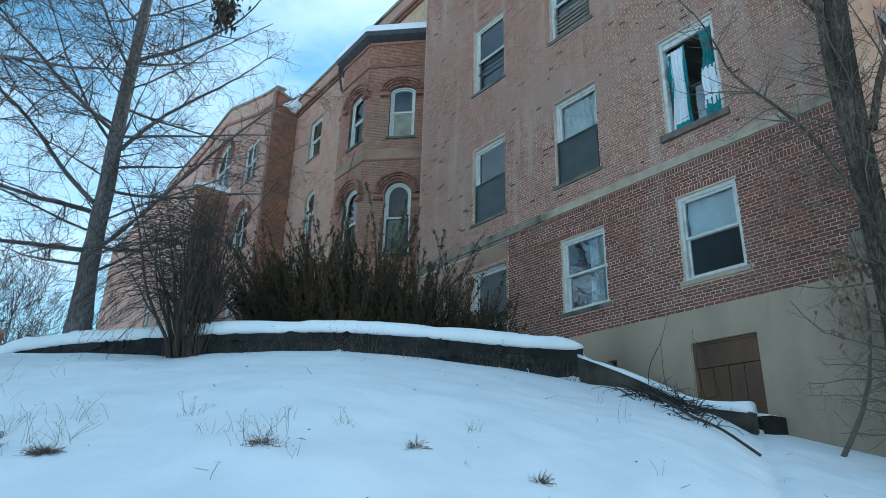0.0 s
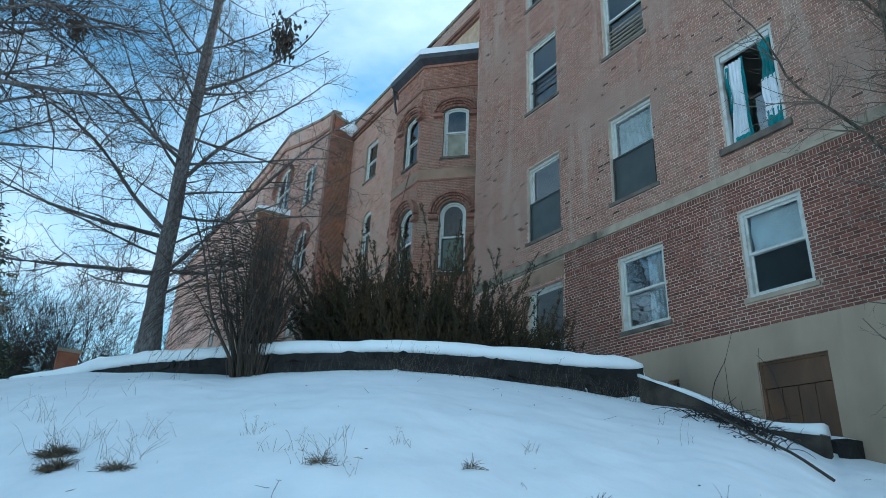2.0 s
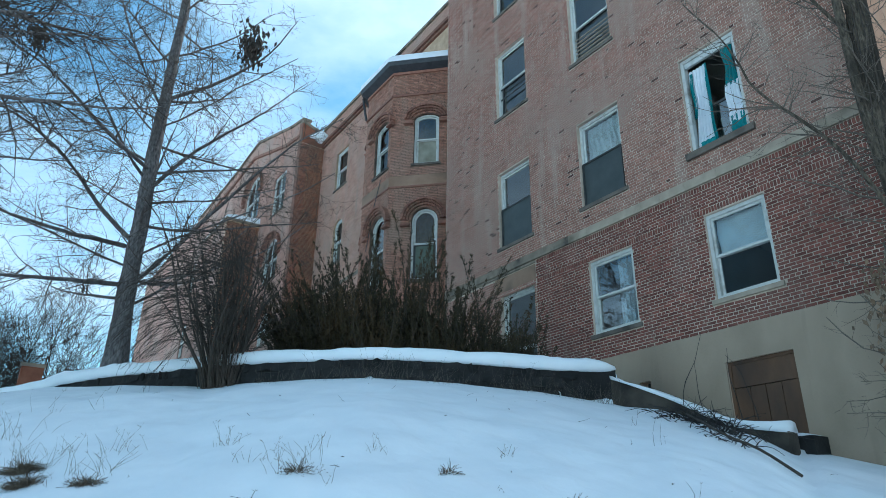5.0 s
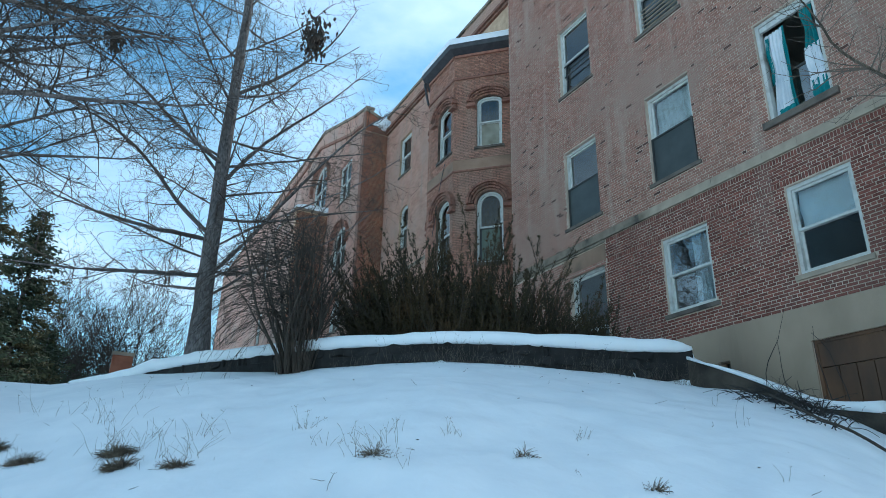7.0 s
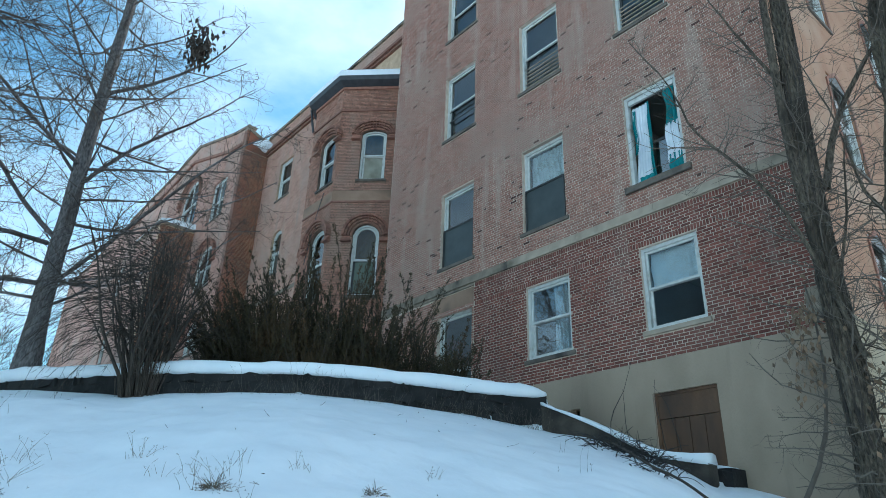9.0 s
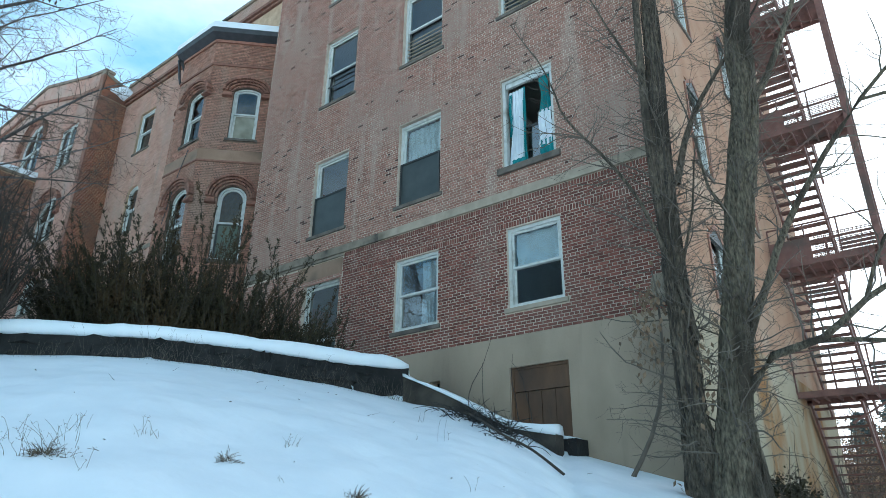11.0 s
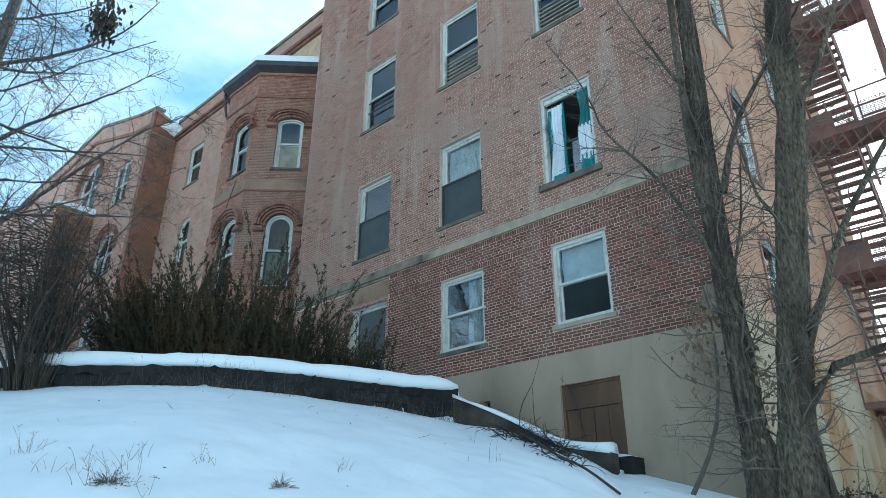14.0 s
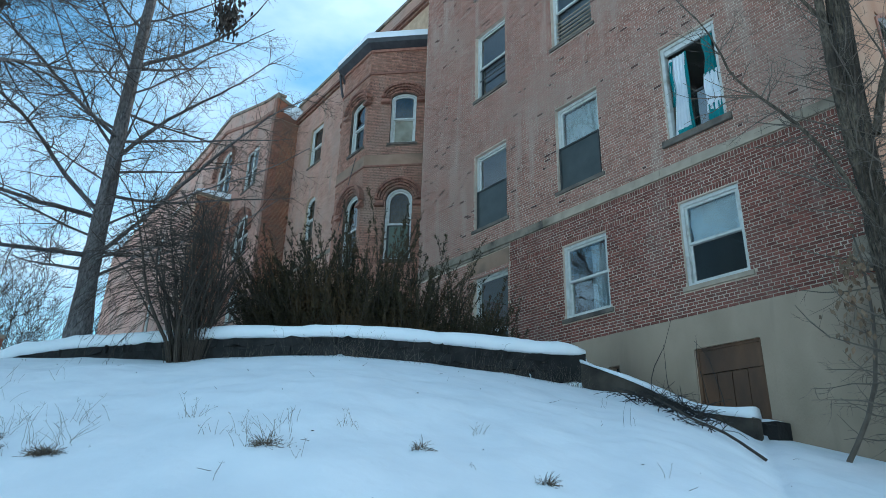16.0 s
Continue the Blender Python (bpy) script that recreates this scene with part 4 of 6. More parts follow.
        eave.f += [tuple(i + k for i in f) for f in gg.f]
    part("eave", eave, METAL_DARK, bay, "dark gutter and eave of the bay")
    roof = Geo()
    gg = band(ring(0.33, 17.35), ring(0.31, 17.58))
    roof.v, roof.f = gg.v, gg.f
    gg = band(ring(0.31, 17.58), ring(0.15, 17.74))
    k = len(roof.v)
    roof.v += gg.v
    roof.f += [tuple(i + k for i in f) for f in gg.f]
    gg = band(ring(0.15, 17.74), ring(-1.25, 18.3))
    k = len(roof.v)
    roof.v += gg.v
    roof.f += [tuple(i + k for i in f) for f in gg.f]
    tagged(part("snow_cap", roof, SNOW_CAP), "snow lying on the roof of the bay", "snow", kind="structure")
    part("downspout", Geo().tube([Vector((bx - 0.1, y1 + 0.3, 17.2)), Vector((bx + 0.05, y1 + 0.35, 16.6)), Vector((bx + 0.1, y1 + 0.3, 16.3))], [0.05] * 3, 6), METAL_DARK, bay)
    cable = thing("cable", "thin black cable strung down across the bay", "cable")
    pts = [Vector((bx - 0.03, 18.35, 13.0)), Vector((bx - 0.06, 18.7, 12.0)), Vector((bx - 0.05, 19.1, 10.6))]
    part("wire", Geo().tube(pts, [0.012] * 3, 4), METAL_DARK, cable)


build_recess()


# ---------- far block ----------
def build_far_block():
    m = wall_frame((FFX, 0, 0), (-1, 0))
    far = thing("wall_far", "far brick facade with arched windows and a raised parapet", "wall", m, "structure")
    two = (28.95, 30.65, 16.42, 18.6, 0)
    arch2 = (28.95, 30.9, 12.85, 15.0, 0.85)
    arch1 = (28.95, 30.6, 9.7, 11.25, 0.78)
    niche = (32.8, 35.2, 17.4, 20.2, 1.1)
    more = [(a, a + 1.25, b, b + 2.15, 0) for b in (16.5, 12.1) for a in (37.2, 40.9, 44.6)]
    holes = [two, arch2, arch1, niche] + more
    part("wall_core", wall_shell(Y_S, 62, 3.5, 20.4, holes), BRICK_PINK, far)
    sills = [(o[0] - 0.08, o[1] + 0.08, o[2] - 0.105, o[2], 0) for o in holes]
    hoods = [(o[0] - 0.25, o[1] + 0.25, o[3] - o[4], o[3] + 0.25, o[4] + 0.25) for o in (arch2, arch1, niche)]
    brick_field(far, brick_list(Y_S + 0.01, 38, 6.5, 20.3, holes + sills + hoods, 21), BRICK_PINK)
    # raised parapet over the middle
    part("parapet", Geo().prism([(Y_S, 20.4), (62, 20.4), (62, 22.0), (38.3, 22.2), (34.0, 22.45), (28.9, 20.8), (Y_S, 20.45)], 0.004, -0.35), BRICK_PINK, far)
    part("coping", Geo().prism([(Y_S - 0.08, 20.4), (28.9, 20.8), (34.0, 22.45), (38.3, 22.2), (46, 22.14), (46, 22.26), (38.3, 22.33), (34.0, 22.6), (28.9, 20.93), (Y_S - 0.08, 20.53)], -0.36, 0.08), STONE_DIRTY, far)
    part("cornice", Geo().prism([(Y_S + 0.2, 19.55), (29.3, 19.9), (34.4, 21.6), (38.3, 21.45), (46, 21.35), (46, 21.5), (38.3, 21.6), (34.4, 21.76), (29.3, 20.06), (Y_S + 0.2, 19.7)], -0.01, 0.1), BRICK_TRIM, far)
    part("corner_pilaster", Geo().box((Y_S, 0.004, 4), (Y_S + 0.32, 0.07, 20.3)), BRICK_TRIM, far)
    window(m, two, "paired white sash windows high in the far facade", mullion=True, upper=GLASS_DULL, lower=GLASS_DULL)
    hooded_window(far, m, arch2, "wide arched white window under a brick hood", mullion=True, upper=GLASS_DULL)
    hooded_window(far, m, arch1, "low arched white window under a brick hood", mullion=True, upper=GLASS_DULL)
    hooded_window(far, m, niche, "tall arched niche window behind bare branches", mullion=True, upper=GLASS_DULL)
    for o in more:
        window(m, o, "white sash window far along the facade", upper=GLASS_DULL, lower=GLASS_DULL)
    # side wall facing the camera
    sm = wall_frame((FFX, Y_S, 0), (0, -1))
    side = thing("wall_side", "rust red brick side wall of the projecting far block", "wall", sm, "structure")
    w = NX - FFX
    part("wall_core", Geo().box((-w - 0.3, -0.3, 3.5), (0, -0.002, 20.2)), MORTAR_UP, side)
    brick_field(side, brick_list(-w, 0.0, 6.0, 19.2, [], 31), BRICK_SIDE)
    part("frieze", Geo().prism([(-w, 19.2), (0, 19.2), (0, 20.25), (-w, 19.85)], -0.01, 0.03), BRICK_SIDE, side)
    part("coping", Geo().prism([(-w, 19.85), (0.08, 20.28), (0.08, 20.42), (-w, 19.98)], -0.3, 0.09), STONE_DIRTY, side)
    tagged(part("snow_heap", Geo().tube([Vector((NX - 0.05, Y_S - 0.1, 19.66)), Vector((NX - 0.3, Y_S - 0.1, 19.72)), Vector((NX - 0.55, Y_S - 0.05, 19.72)), Vector((NX - 0.85, Y_S - 0.03, 19.62))], [0.3, 0.34, 0.2, 0.04], 8), SNOW_CAP, smooth=True), "small heap of snow in the roof valley", "snow", kind="structure")
    part("inner_wall", Geo().box((12.4, Y_S + 0.05, 3.5), (12.5, 62, 20.2)), INSIDE, far).matrix_world = Matrix()
    part("roof", Geo().box((FFX + 0.36, Y_S + 0.35, 20.0), (20, 62, 20.2)), ROOF, far).matrix_world = Matrix()
    # brick porch tower before the far facade
    tower = thing("brick_porch", "square brick porch with snow along its top", "porch", kind="structure")
    t0, t1, px = 32.2, 36.0, 8.78
    tm = wall_frame((px, t0, 0), (0, -1))
    f = part("south_face", Geo().box((-(FFX - px), -0.3, 3.5), (0, -0.002, 16.5)), MORTAR_UP, tower)
    f.matrix_world = tm
    brick_field(f, brick_list(-(FFX - px), 0, 6.5, 16.45, [], 41), BRICK_SIDE)
    part("west_face", Geo().box((px + 0.003, t0 + 0.003, 3.5), (px + 0.3, t1, 16.5)), BRICK_PINK, tower)
    part("string_course", Geo().box((px - 0.05, t0 - 0.05, 15.4), (FFX, t1, 15.52)), BRICK_TRIM, tower)
    part("coping", Geo().box((px - 0.1, t0 - 0.1, 16.5), (FFX, t1 + 0.1, 16.62)), STONE_DIRTY, tower)
    tagged(part("snow_cap", Geo().prism([(px - 0.1, 16.62), (FFX, 16.62), (FFX, 16.95), (px + 0.3, 16.85), (px - 0.06, 16.74)], t0 - 0.08, t1 + 0.08), SNOW_CAP), "snow lying on the brick porch", "snow", kind="structure")


build_far_block()


# ---------- fire escape ----------
def build_fire_escape():
    fe = thing("fire_escape", "rusty red steel fire escape with open treads and mesh landings", "fire escape")
    x0, x1, yw, yo = 18.4, 23.2, Y_R - 0.06, 1.5
    yl = 2.62
    levels = [5.06, 8.3, 12.08, 15.9, 19.4]
    ground = ground_z(x1, 3)
    for i, z in enumerate(levels):
        land = part("landing", Geo().box((x0, yo, z), (x0 + 1.0, yw, z + 0.035)), RUST, fe)
        g = Geo().box((x0 - 0.03, yo, z - 0.1), (x0, yw, z + 0.05)).box((x0, yo - 0.04, z - 0.1), (x0 + 1.0, yo, z + 0.06)).box((x0 + 1.0, yo, z - 0.12), (x0 + 1.03, yw, z))
        part("edge_beam", g, RUST, land)
        rib = Geo()
        for k in range(1, 9):
            y = yo + (yw - yo) * k / 9
            rib.box((x0, y - 0.02, z - 0.09), (x0 + 1.0, y + 0.02, z))
        part("rib", rib, RUST, land)
        for h in (0.5, 1.0):
            part("rail", Geo().beam((x0, yo, z + h), (x0 + 1.0, yo, z + h), 0.035, 0.035), RUST, land)
            part("rail", Geo().beam((x0, yo, z + h), (x0, yw, z + h), 0.035, 0.035), RUST, land)
        for y in (yo, yo + 0.75, yo + 1.5, yw):
            part("baluster", Geo().beam((x0, y, z), (x0, y, z + 1.0), 0.035, 0.035), RUST, land)
        for x in (x0 + 0.5, x0 + 1.0):
            part("baluster", Geo().beam((x, yo, z), (x, yo, z + 1.0), 0.035, 0.035), RUST, land)
        # flat slats added in place of the treads of a short flight behind
        if i in (0, 1, 2):
            for k in range(5):
                part("slat", Geo().box((x0 + 1.0, yo + 0.05, z + 0.28 + k * 0.11), (x0 + 1.03, yo + 0.85, z + 0.34 + k * 0.11)), RUST, land)
        if i in (1, 2, 3):
            part("sheet_panel", Geo().box((x0 - 0.012, yw - 0.95, z + 0.05), (x0 - 0.03, yw, z + 0.62)), RUST, land)
            mesh = Geo()
            for k in range(12):
                h = z + 0.06 + k * 0.05
                mesh.box((x0 - 0.012, yo, h), (x0 - 0.02, yw - 0.97, h + 0.018))
            for k in range(16):
                y = yo + k * (yw - 0.97 - yo) / 16
                mesh.box((x0 - 0.022, y, z + 0.05), (x0 - 0.028, y + 0.014, z + 0.64))
            part("mesh_panel", mesh, RUST, land)
    for i, z in enumerate([ground] + levels[:-1]):
        top = levels[i]
        fl = part("stair_flight", Geo().beam((x0 + 3.95, yw - 0.08, z), (x0 + 1.0, yw - 0.08, top), 0.05, 0.24).beam((x0 + 3.95, yl + 0.06, z), (x0 + 1.0, yl + 0.06, top), 0.05, 0.24), RUST, fe)
        n = max(8, int((top - z) / 0.2))
        for k in range(1, n):
            t = k / n
            x, h = x0 + 3.95 - 2.95 * t, z + (top - z) * t
            part("tread", Geo().box((x - 0.13, yl + 0.09, h - 0.012), (x + 0.1, yw - 0.11, h + 0.025)), RUST, fl)
        y = yl + 0.06
        for dz in (0.5, 0.95):
            part("handrail", Geo().beam((x0 + 3.95, y, z + dz), (x0 + 1.0, y, top + dz), 0.03, 0.03), RUST, fl)
        for k in range(0, 5):
            t = k / 4
            x, h = x0 + 3.95 - 2.95 * t, z + (top - z) * t
            part("baluster", Geo().beam((x, y, h), (x, y, h + 0.95), 0.03, 0.03), RUST, fl)
    part("post", Geo().box((x0 - 0.16, yo - 0.13, 3.6), (x0 - 0.03, yo + 0.02, 21)), RUST, fe)
    part("post", Geo().box((x0 + 1.0, yo - 0.13, 1.0), (x0 + 1.05, yo - 0.03, 21)), RUST, fe)
    part("post_foot", Geo().tube([Vector((x0 - 0.1, yo - 0.05, 1.2)), Vector((x0 - 0.1, yo - 0.05, 4.85))], [0.085, 0.085], 10), PIPE, fe, "pale painted pipe foot")
    for a, b in zip(levels, levels[1:]):
        part("brace", Geo().beam((x0 - 0.08, yo - 0.03, a), (x0 - 0.08, yl + 0.2, a - 0.75), 0.04, 0.04), RUST, fe)


build_fire_escape()


# ---------- vegetation ----------
def wander(p, d, length, rng, segs=5, wob=0.16, lift=0.0):
    p, d = Vector(p), Vector(d).normalized()
    pts = [p.copy()]
    for _ in range(segs):
        d = (d + Vector((rng.uniform(-wob, wob), rng.uniform(-wob, wob), rng.uniform(-wob, wob) + lift))).normalized()
        p = p + d * (length / segs)
        pts.append(p.copy())
    return pts


def at_line(line, t):
    k = t * (len(line) - 1)
    i = min(int(k), len(line) - 2)
    return line[i].lerp(line[i + 1], k - i), (line[i + 1] - line[i]).normalized()


def sprout(geos, line, radius, level, rng, spec, start=0.15, least=0.003):
    """Side branches along a line. spec, by level: (per metre, length, spread, lift, sides, wobble)."""
    if level >= len(spec):
        return
    per, length, spread, lift, sides, wob = spec[level]
    total = sum((b - a).length for a, b in zip(line, line[1:]))
    n = max(1, int(per * total * (1 - start) + rng.random()))
    for _ in range(n):
        t = start + (1 - start) * rng.random()
        p, d = at_line(line, t)
        side = Vector((rng.gauss(0, 1), rng.gauss(0, 1), rng.gauss(0, 0.7)))
        side = (side - d * side.dot(d)).normalized()
        L = length * rng.uniform(0.5, 1.15) * (1 - 0.55 * t)
        r = max(least, min(radius * (1 - 0.7 * t) * 0.55, L * 0.013))
        child = wander(p, d * (1 - spread) + side * spread + Vector((0, 0, lift)), L, rng, 5 if level < 2 else 4, wob, lift * 0.15)
        k = len(child) - 1
        geos[min(level, len(geos) - 1)].tube(child, [r * (1 - 0.75 * i / k) for i in range(k + 1)], sides)
        sprout(geos, child, r, level + 1, rng, spec, 0.12, least)


def vec(pts):
    return [Vector(p) for p in pts]


def limb_line(pts, seed=0):
    out = smooth_line(pts, 0.3)
    rng = random.Random(seed)
    return [out[0]] + [p + Vector((rng.uniform(-1, 1), rng.uniform(-1, 1), rng.uniform(-1, 1))) * 0.012 for p in out[1:]]


def taper(line, a, b, flare=0.0):
    n = len(line) - 1
    return [a + (b - a) * i / n + flare * max(0, 1 - i / max(1, n * 0.12)) for i in range(n + 1)]


def bark_tube(g, line, radii, sides, seed, relief):
    """A trunk with ridged, uneven bark."""
    k = len(g.v)
    for i, p in enumerate(line):
        d = (line[min(i + 1, len(line) - 1)] - line[max(i - 1, 0)]).normalized()
        s = Vector((0, 1, 0)).cross(d).normalized()
        u = d.cross(s)
        for j in range(sides):
            t = 2 * math.pi * j / sides
            w = 1 + relief * noise.noise(Vector((math.cos(t) * 2.2, math.sin(t) * 2.2, p.z * 1.1 + seed))) + relief * 0.9 * noise.noise(Vector((math.cos(t) * 6, math.sin(t) * 6, p.z * 1.6 + seed))) + relief * 0.7 * noise.noise(Vector((math.cos(t) * 14, math.sin(t) * 14, p.z * 4 + seed)))
            g.v.append(tuple(p + (s * math.cos(t) + u * math.sin(t)) * (radii[i] * w)))
    for i in range(len(line) - 1):
        for j in range(sides):
            a, b = k + i * sides + j, k + i * sides + (j + 1) % sides
            g.f.append((a, b, b + sides, a + sides))


def bark_ridges(line, radii, n, seed):
    """Raised wavy strips of bark along a trunk."""
    rng, g = random.Random(seed), Geo()
    for _ in range(n):
        q, a = rng.randrange(0, len(line) - 10), rng.uniform(0, 6.28)
        pts = []
        for k in range(0, rng.randint(3, 8)):
            i = min(q + k, len(line) - 1)
            a += rng.uniform(-0.09, 0.09)
            pts.append(line[i] + Vector((math.cos(a), math.sin(a), 0)) * (radii[i] * rng.uniform(0.97, 1.04)))
        w = rng.uniform(0.006, 0.013)
        m = len(pts) - 1
        g.tube(pts, [w * (0.35 + 0.65 * math.sin(math.pi * (j + 0.3) / (m + 0.6))) for j in range(m + 1)], 4)
    return g


def dense(line, step=0.08):
    out = []
    for a, b in zip(line, line[1:]):
        n = max(1, int((b - a).length / step))
        out += [a.lerp(b, i / n) for i in range(n)]
    return out + [line[-1]]


def leaf(g, p, d, w, length, rng):
    """A pointed leaf or needle spray."""
    d = d.normalized()
    s = d.cross(Vector((rng.uniform(-1, 1), rng.uniform(-1, 1), rng.uniform(-1, 1))))
    s = s.normalized() if s.length > 1e-3 else d.orthogonal().normalized()
    m, e = p + d * length * 0.45, p + d * length
    k = len(g.v)
    g.v += [tuple(p), tuple(m + s * w), tuple(e), tuple(m - s * w)]
    g.f.append((k, k + 1, k + 2, k + 3))


def leaf_clump(centre, n, spread, size, seed):
    rng, g = random.Random(seed), Geo()
    for _ in range(n):
        p = Vector(centre) + Vector((rng.gauss(0, spread), rng.gauss(0, spread), rng.gauss(0, spread * 1.7)))
        leaf(g, p, Vector((rng.uniform(-0.6, 0.6), rng.uniform(-0.6, 0.6), -1)), size * 0.3, size * rng.uniform(0.7, 1.4), rng)
    return g


def left_tree():
    rng = random.Random(11)
    tree = thing("tree", "tall bare tree with grey brown trunk rising behind the wall", "tree")
    trunk = dense(smooth_line([(2.65, 15.08, 4.19), (2.56, 15.08, 4.95), (2.49, 15.09, 6.68), (2.50, 15.09, 8.04), (2.46, 15.09, 9.46), (2.48, 15.09, 11.33), (2.48, 15.09, 12.67), (2.49, 15.09, 14.08), (2.41, 15.10, 16.34), (2.34, 15.10, 18.60)], 0.4), 0.12)
    g = Geo()
    bark_tube(g, trunk, taper(trunk, 0.205, 0.05, 0.09), 22, 1, 0.1)
    part("trunk", g, BARK_BROWN, tree, smooth=True)
    spec = [(5.0, 1.6, 0.62, 0.02, 3, 0.22), (7.5, 0.72, 0.62, 0.0, 3, 0.28), (5, 0.34, 0.6, 0.0, 3, 0.28)]
    limbs = [
        [(2.56, 15.08, 6.70), (3.12, 14.35, 7.39), (3.94, 13.52, 8.57), (4.81, 12.69, 9.66), (5.66, 12.00, 10.32)],
        [(2.48, 15.09, 11.25), (3.52, 14.45, 11.86), (4.39, 13.88, 12.70), (4.85, 13.40, 13.61)],
        [(2.48, 15.09, 8.88), (3.41, 15.19, 10.29), (4.73, 15.33, 11.82), (5.94, 15.19, 13.32)],
        [(2.45, 15.10, 7.61), (1.81, 15.20, 8.16), (0.63, 14.12, 8.81), (-0.37, 13.14, 8.85), (-1.17, 12.10, 8.40), (-1.56, 11.56, 8.12)],
        [(2.53, 15.08, 9.33), (1.56, 14.53, 9.61), (0.18, 14.14, 10.45), (-1.00, 13.12, 10.37)],
        [(2.29, 15.13, 7.51), (1.07, 14.08, 7.15), (-0.04, 13.14, 6.95), (-0.94, 12.12, 6.79)],
        [(2.38, 15.11, 6.66), (1.15, 14.08, 6.21), (0.05, 13.14, 5.79), (-0.90, 12.12, 5.44)],
    ]
    for i in range(46):
        z = 6.2 + 12 * (i / 46) ** 1.1
        a = i * 2.4 + rng.uniform(-0.4, 0.4)
        L = rng.uniform(2.4, 4.6) * (1.15 - (z - 6) / 18)
        p, _ = at_line(trunk, (z - 4.3) / 14.1)
        limbs.append(wander(p, (math.cos(a), math.sin(a), rng.uniform(0.05, 0.75)), L, rng, 7, 0.13, 0.03))
    twigs = [Geo(), Geo(), Geo()]
    for k, l in enumerate(limbs):
        line = limb_line(l, k) if k < 7 else l
        r = 0.052 if k < 7 else rng.uniform(0.02, 0.038)
        part("limb", Geo().tube(line, taper(line, r, 0.008), 6), BARK_BROWN, tree, smooth=True)
        sprout(twigs, line, r, 0, rng, spec, 0.12, 0.0042)
    for t in twigs:
        tagged(part("twigwork", t, TWIG, tree), kind="stuff")
    tagged(part("withered_leaves", leaf_clump((3.94, 13.8, 12.7), 300, 0.16, 0.15, 3), TWIG_DARK, tree), kind="stuff")
    tagged(part("withered_leaves", leaf_clump((-0.17, 13.5, 10.77), 120, 0.07, 0.12, 4), TWIG_DARK, tree), kind="stuff")


left_tree()


def side_tree():
    """A tree standing beyond the left edge, whose boughs reach into view."""
    rng = random.Random(23)
    x, y = place(-15, 11.5)
    tree = thing("tree", "spreading bare tree with long dark boughs over the slope", "tree")
    z0 = ground_z(x, y) - 0.15
    trunk = dense(vec([(x, y, z0), (x - 0.05, y, z0 + 2), (x + 0.1, y + 0.1, z0 + 4), (x + 0.1, y + 0.2, z0 + 7), (x, y + 0.3, z0 + 10)]), 0.15)
    g = Geo()
    bark_tube(g, trunk, taper(trunk, 0.22, 0.06, 0.08), 16, 5, 0.1)
    part("trunk", g, BARK_BROWN, tree, smooth=True)
    spec = [(5.2, 1.8, 0.6, 0.02, 3, 0.26), (7, 0.8, 0.62, 0.0, 3, 0.3), (4.5, 0.34, 0.6, 0.0, 3, 0.3)]
    twigs = [Geo(), Geo(), Geo()]
    for i in range(27):
        h = 3.0 + 6.8 * i / 27
        p, _ = at_line(trunk, h / 10)
        a = radians(rng.uniform(-28, 42))
        d = Vector((math.cos(a), math.sin(a), rng.uniform(-0.05, 0.5)))
        line = wander(p, d, rng.uniform(3.4, 5.2), rng, 9, 0.12, 0.01)
        r = rng.uniform(0.03, 0.055)
        part("limb", Geo().tube(line, taper(line, r, 0.008), 6), BARK_BROWN, tree, smooth=True)
        sprout(twigs, line, r, 0, rng, spec, 0.15, 0.004)
    for t in twigs:
        tagged(part("twigwork", t, TWIG_DARK, tree), kind="stuff")


side_tree()


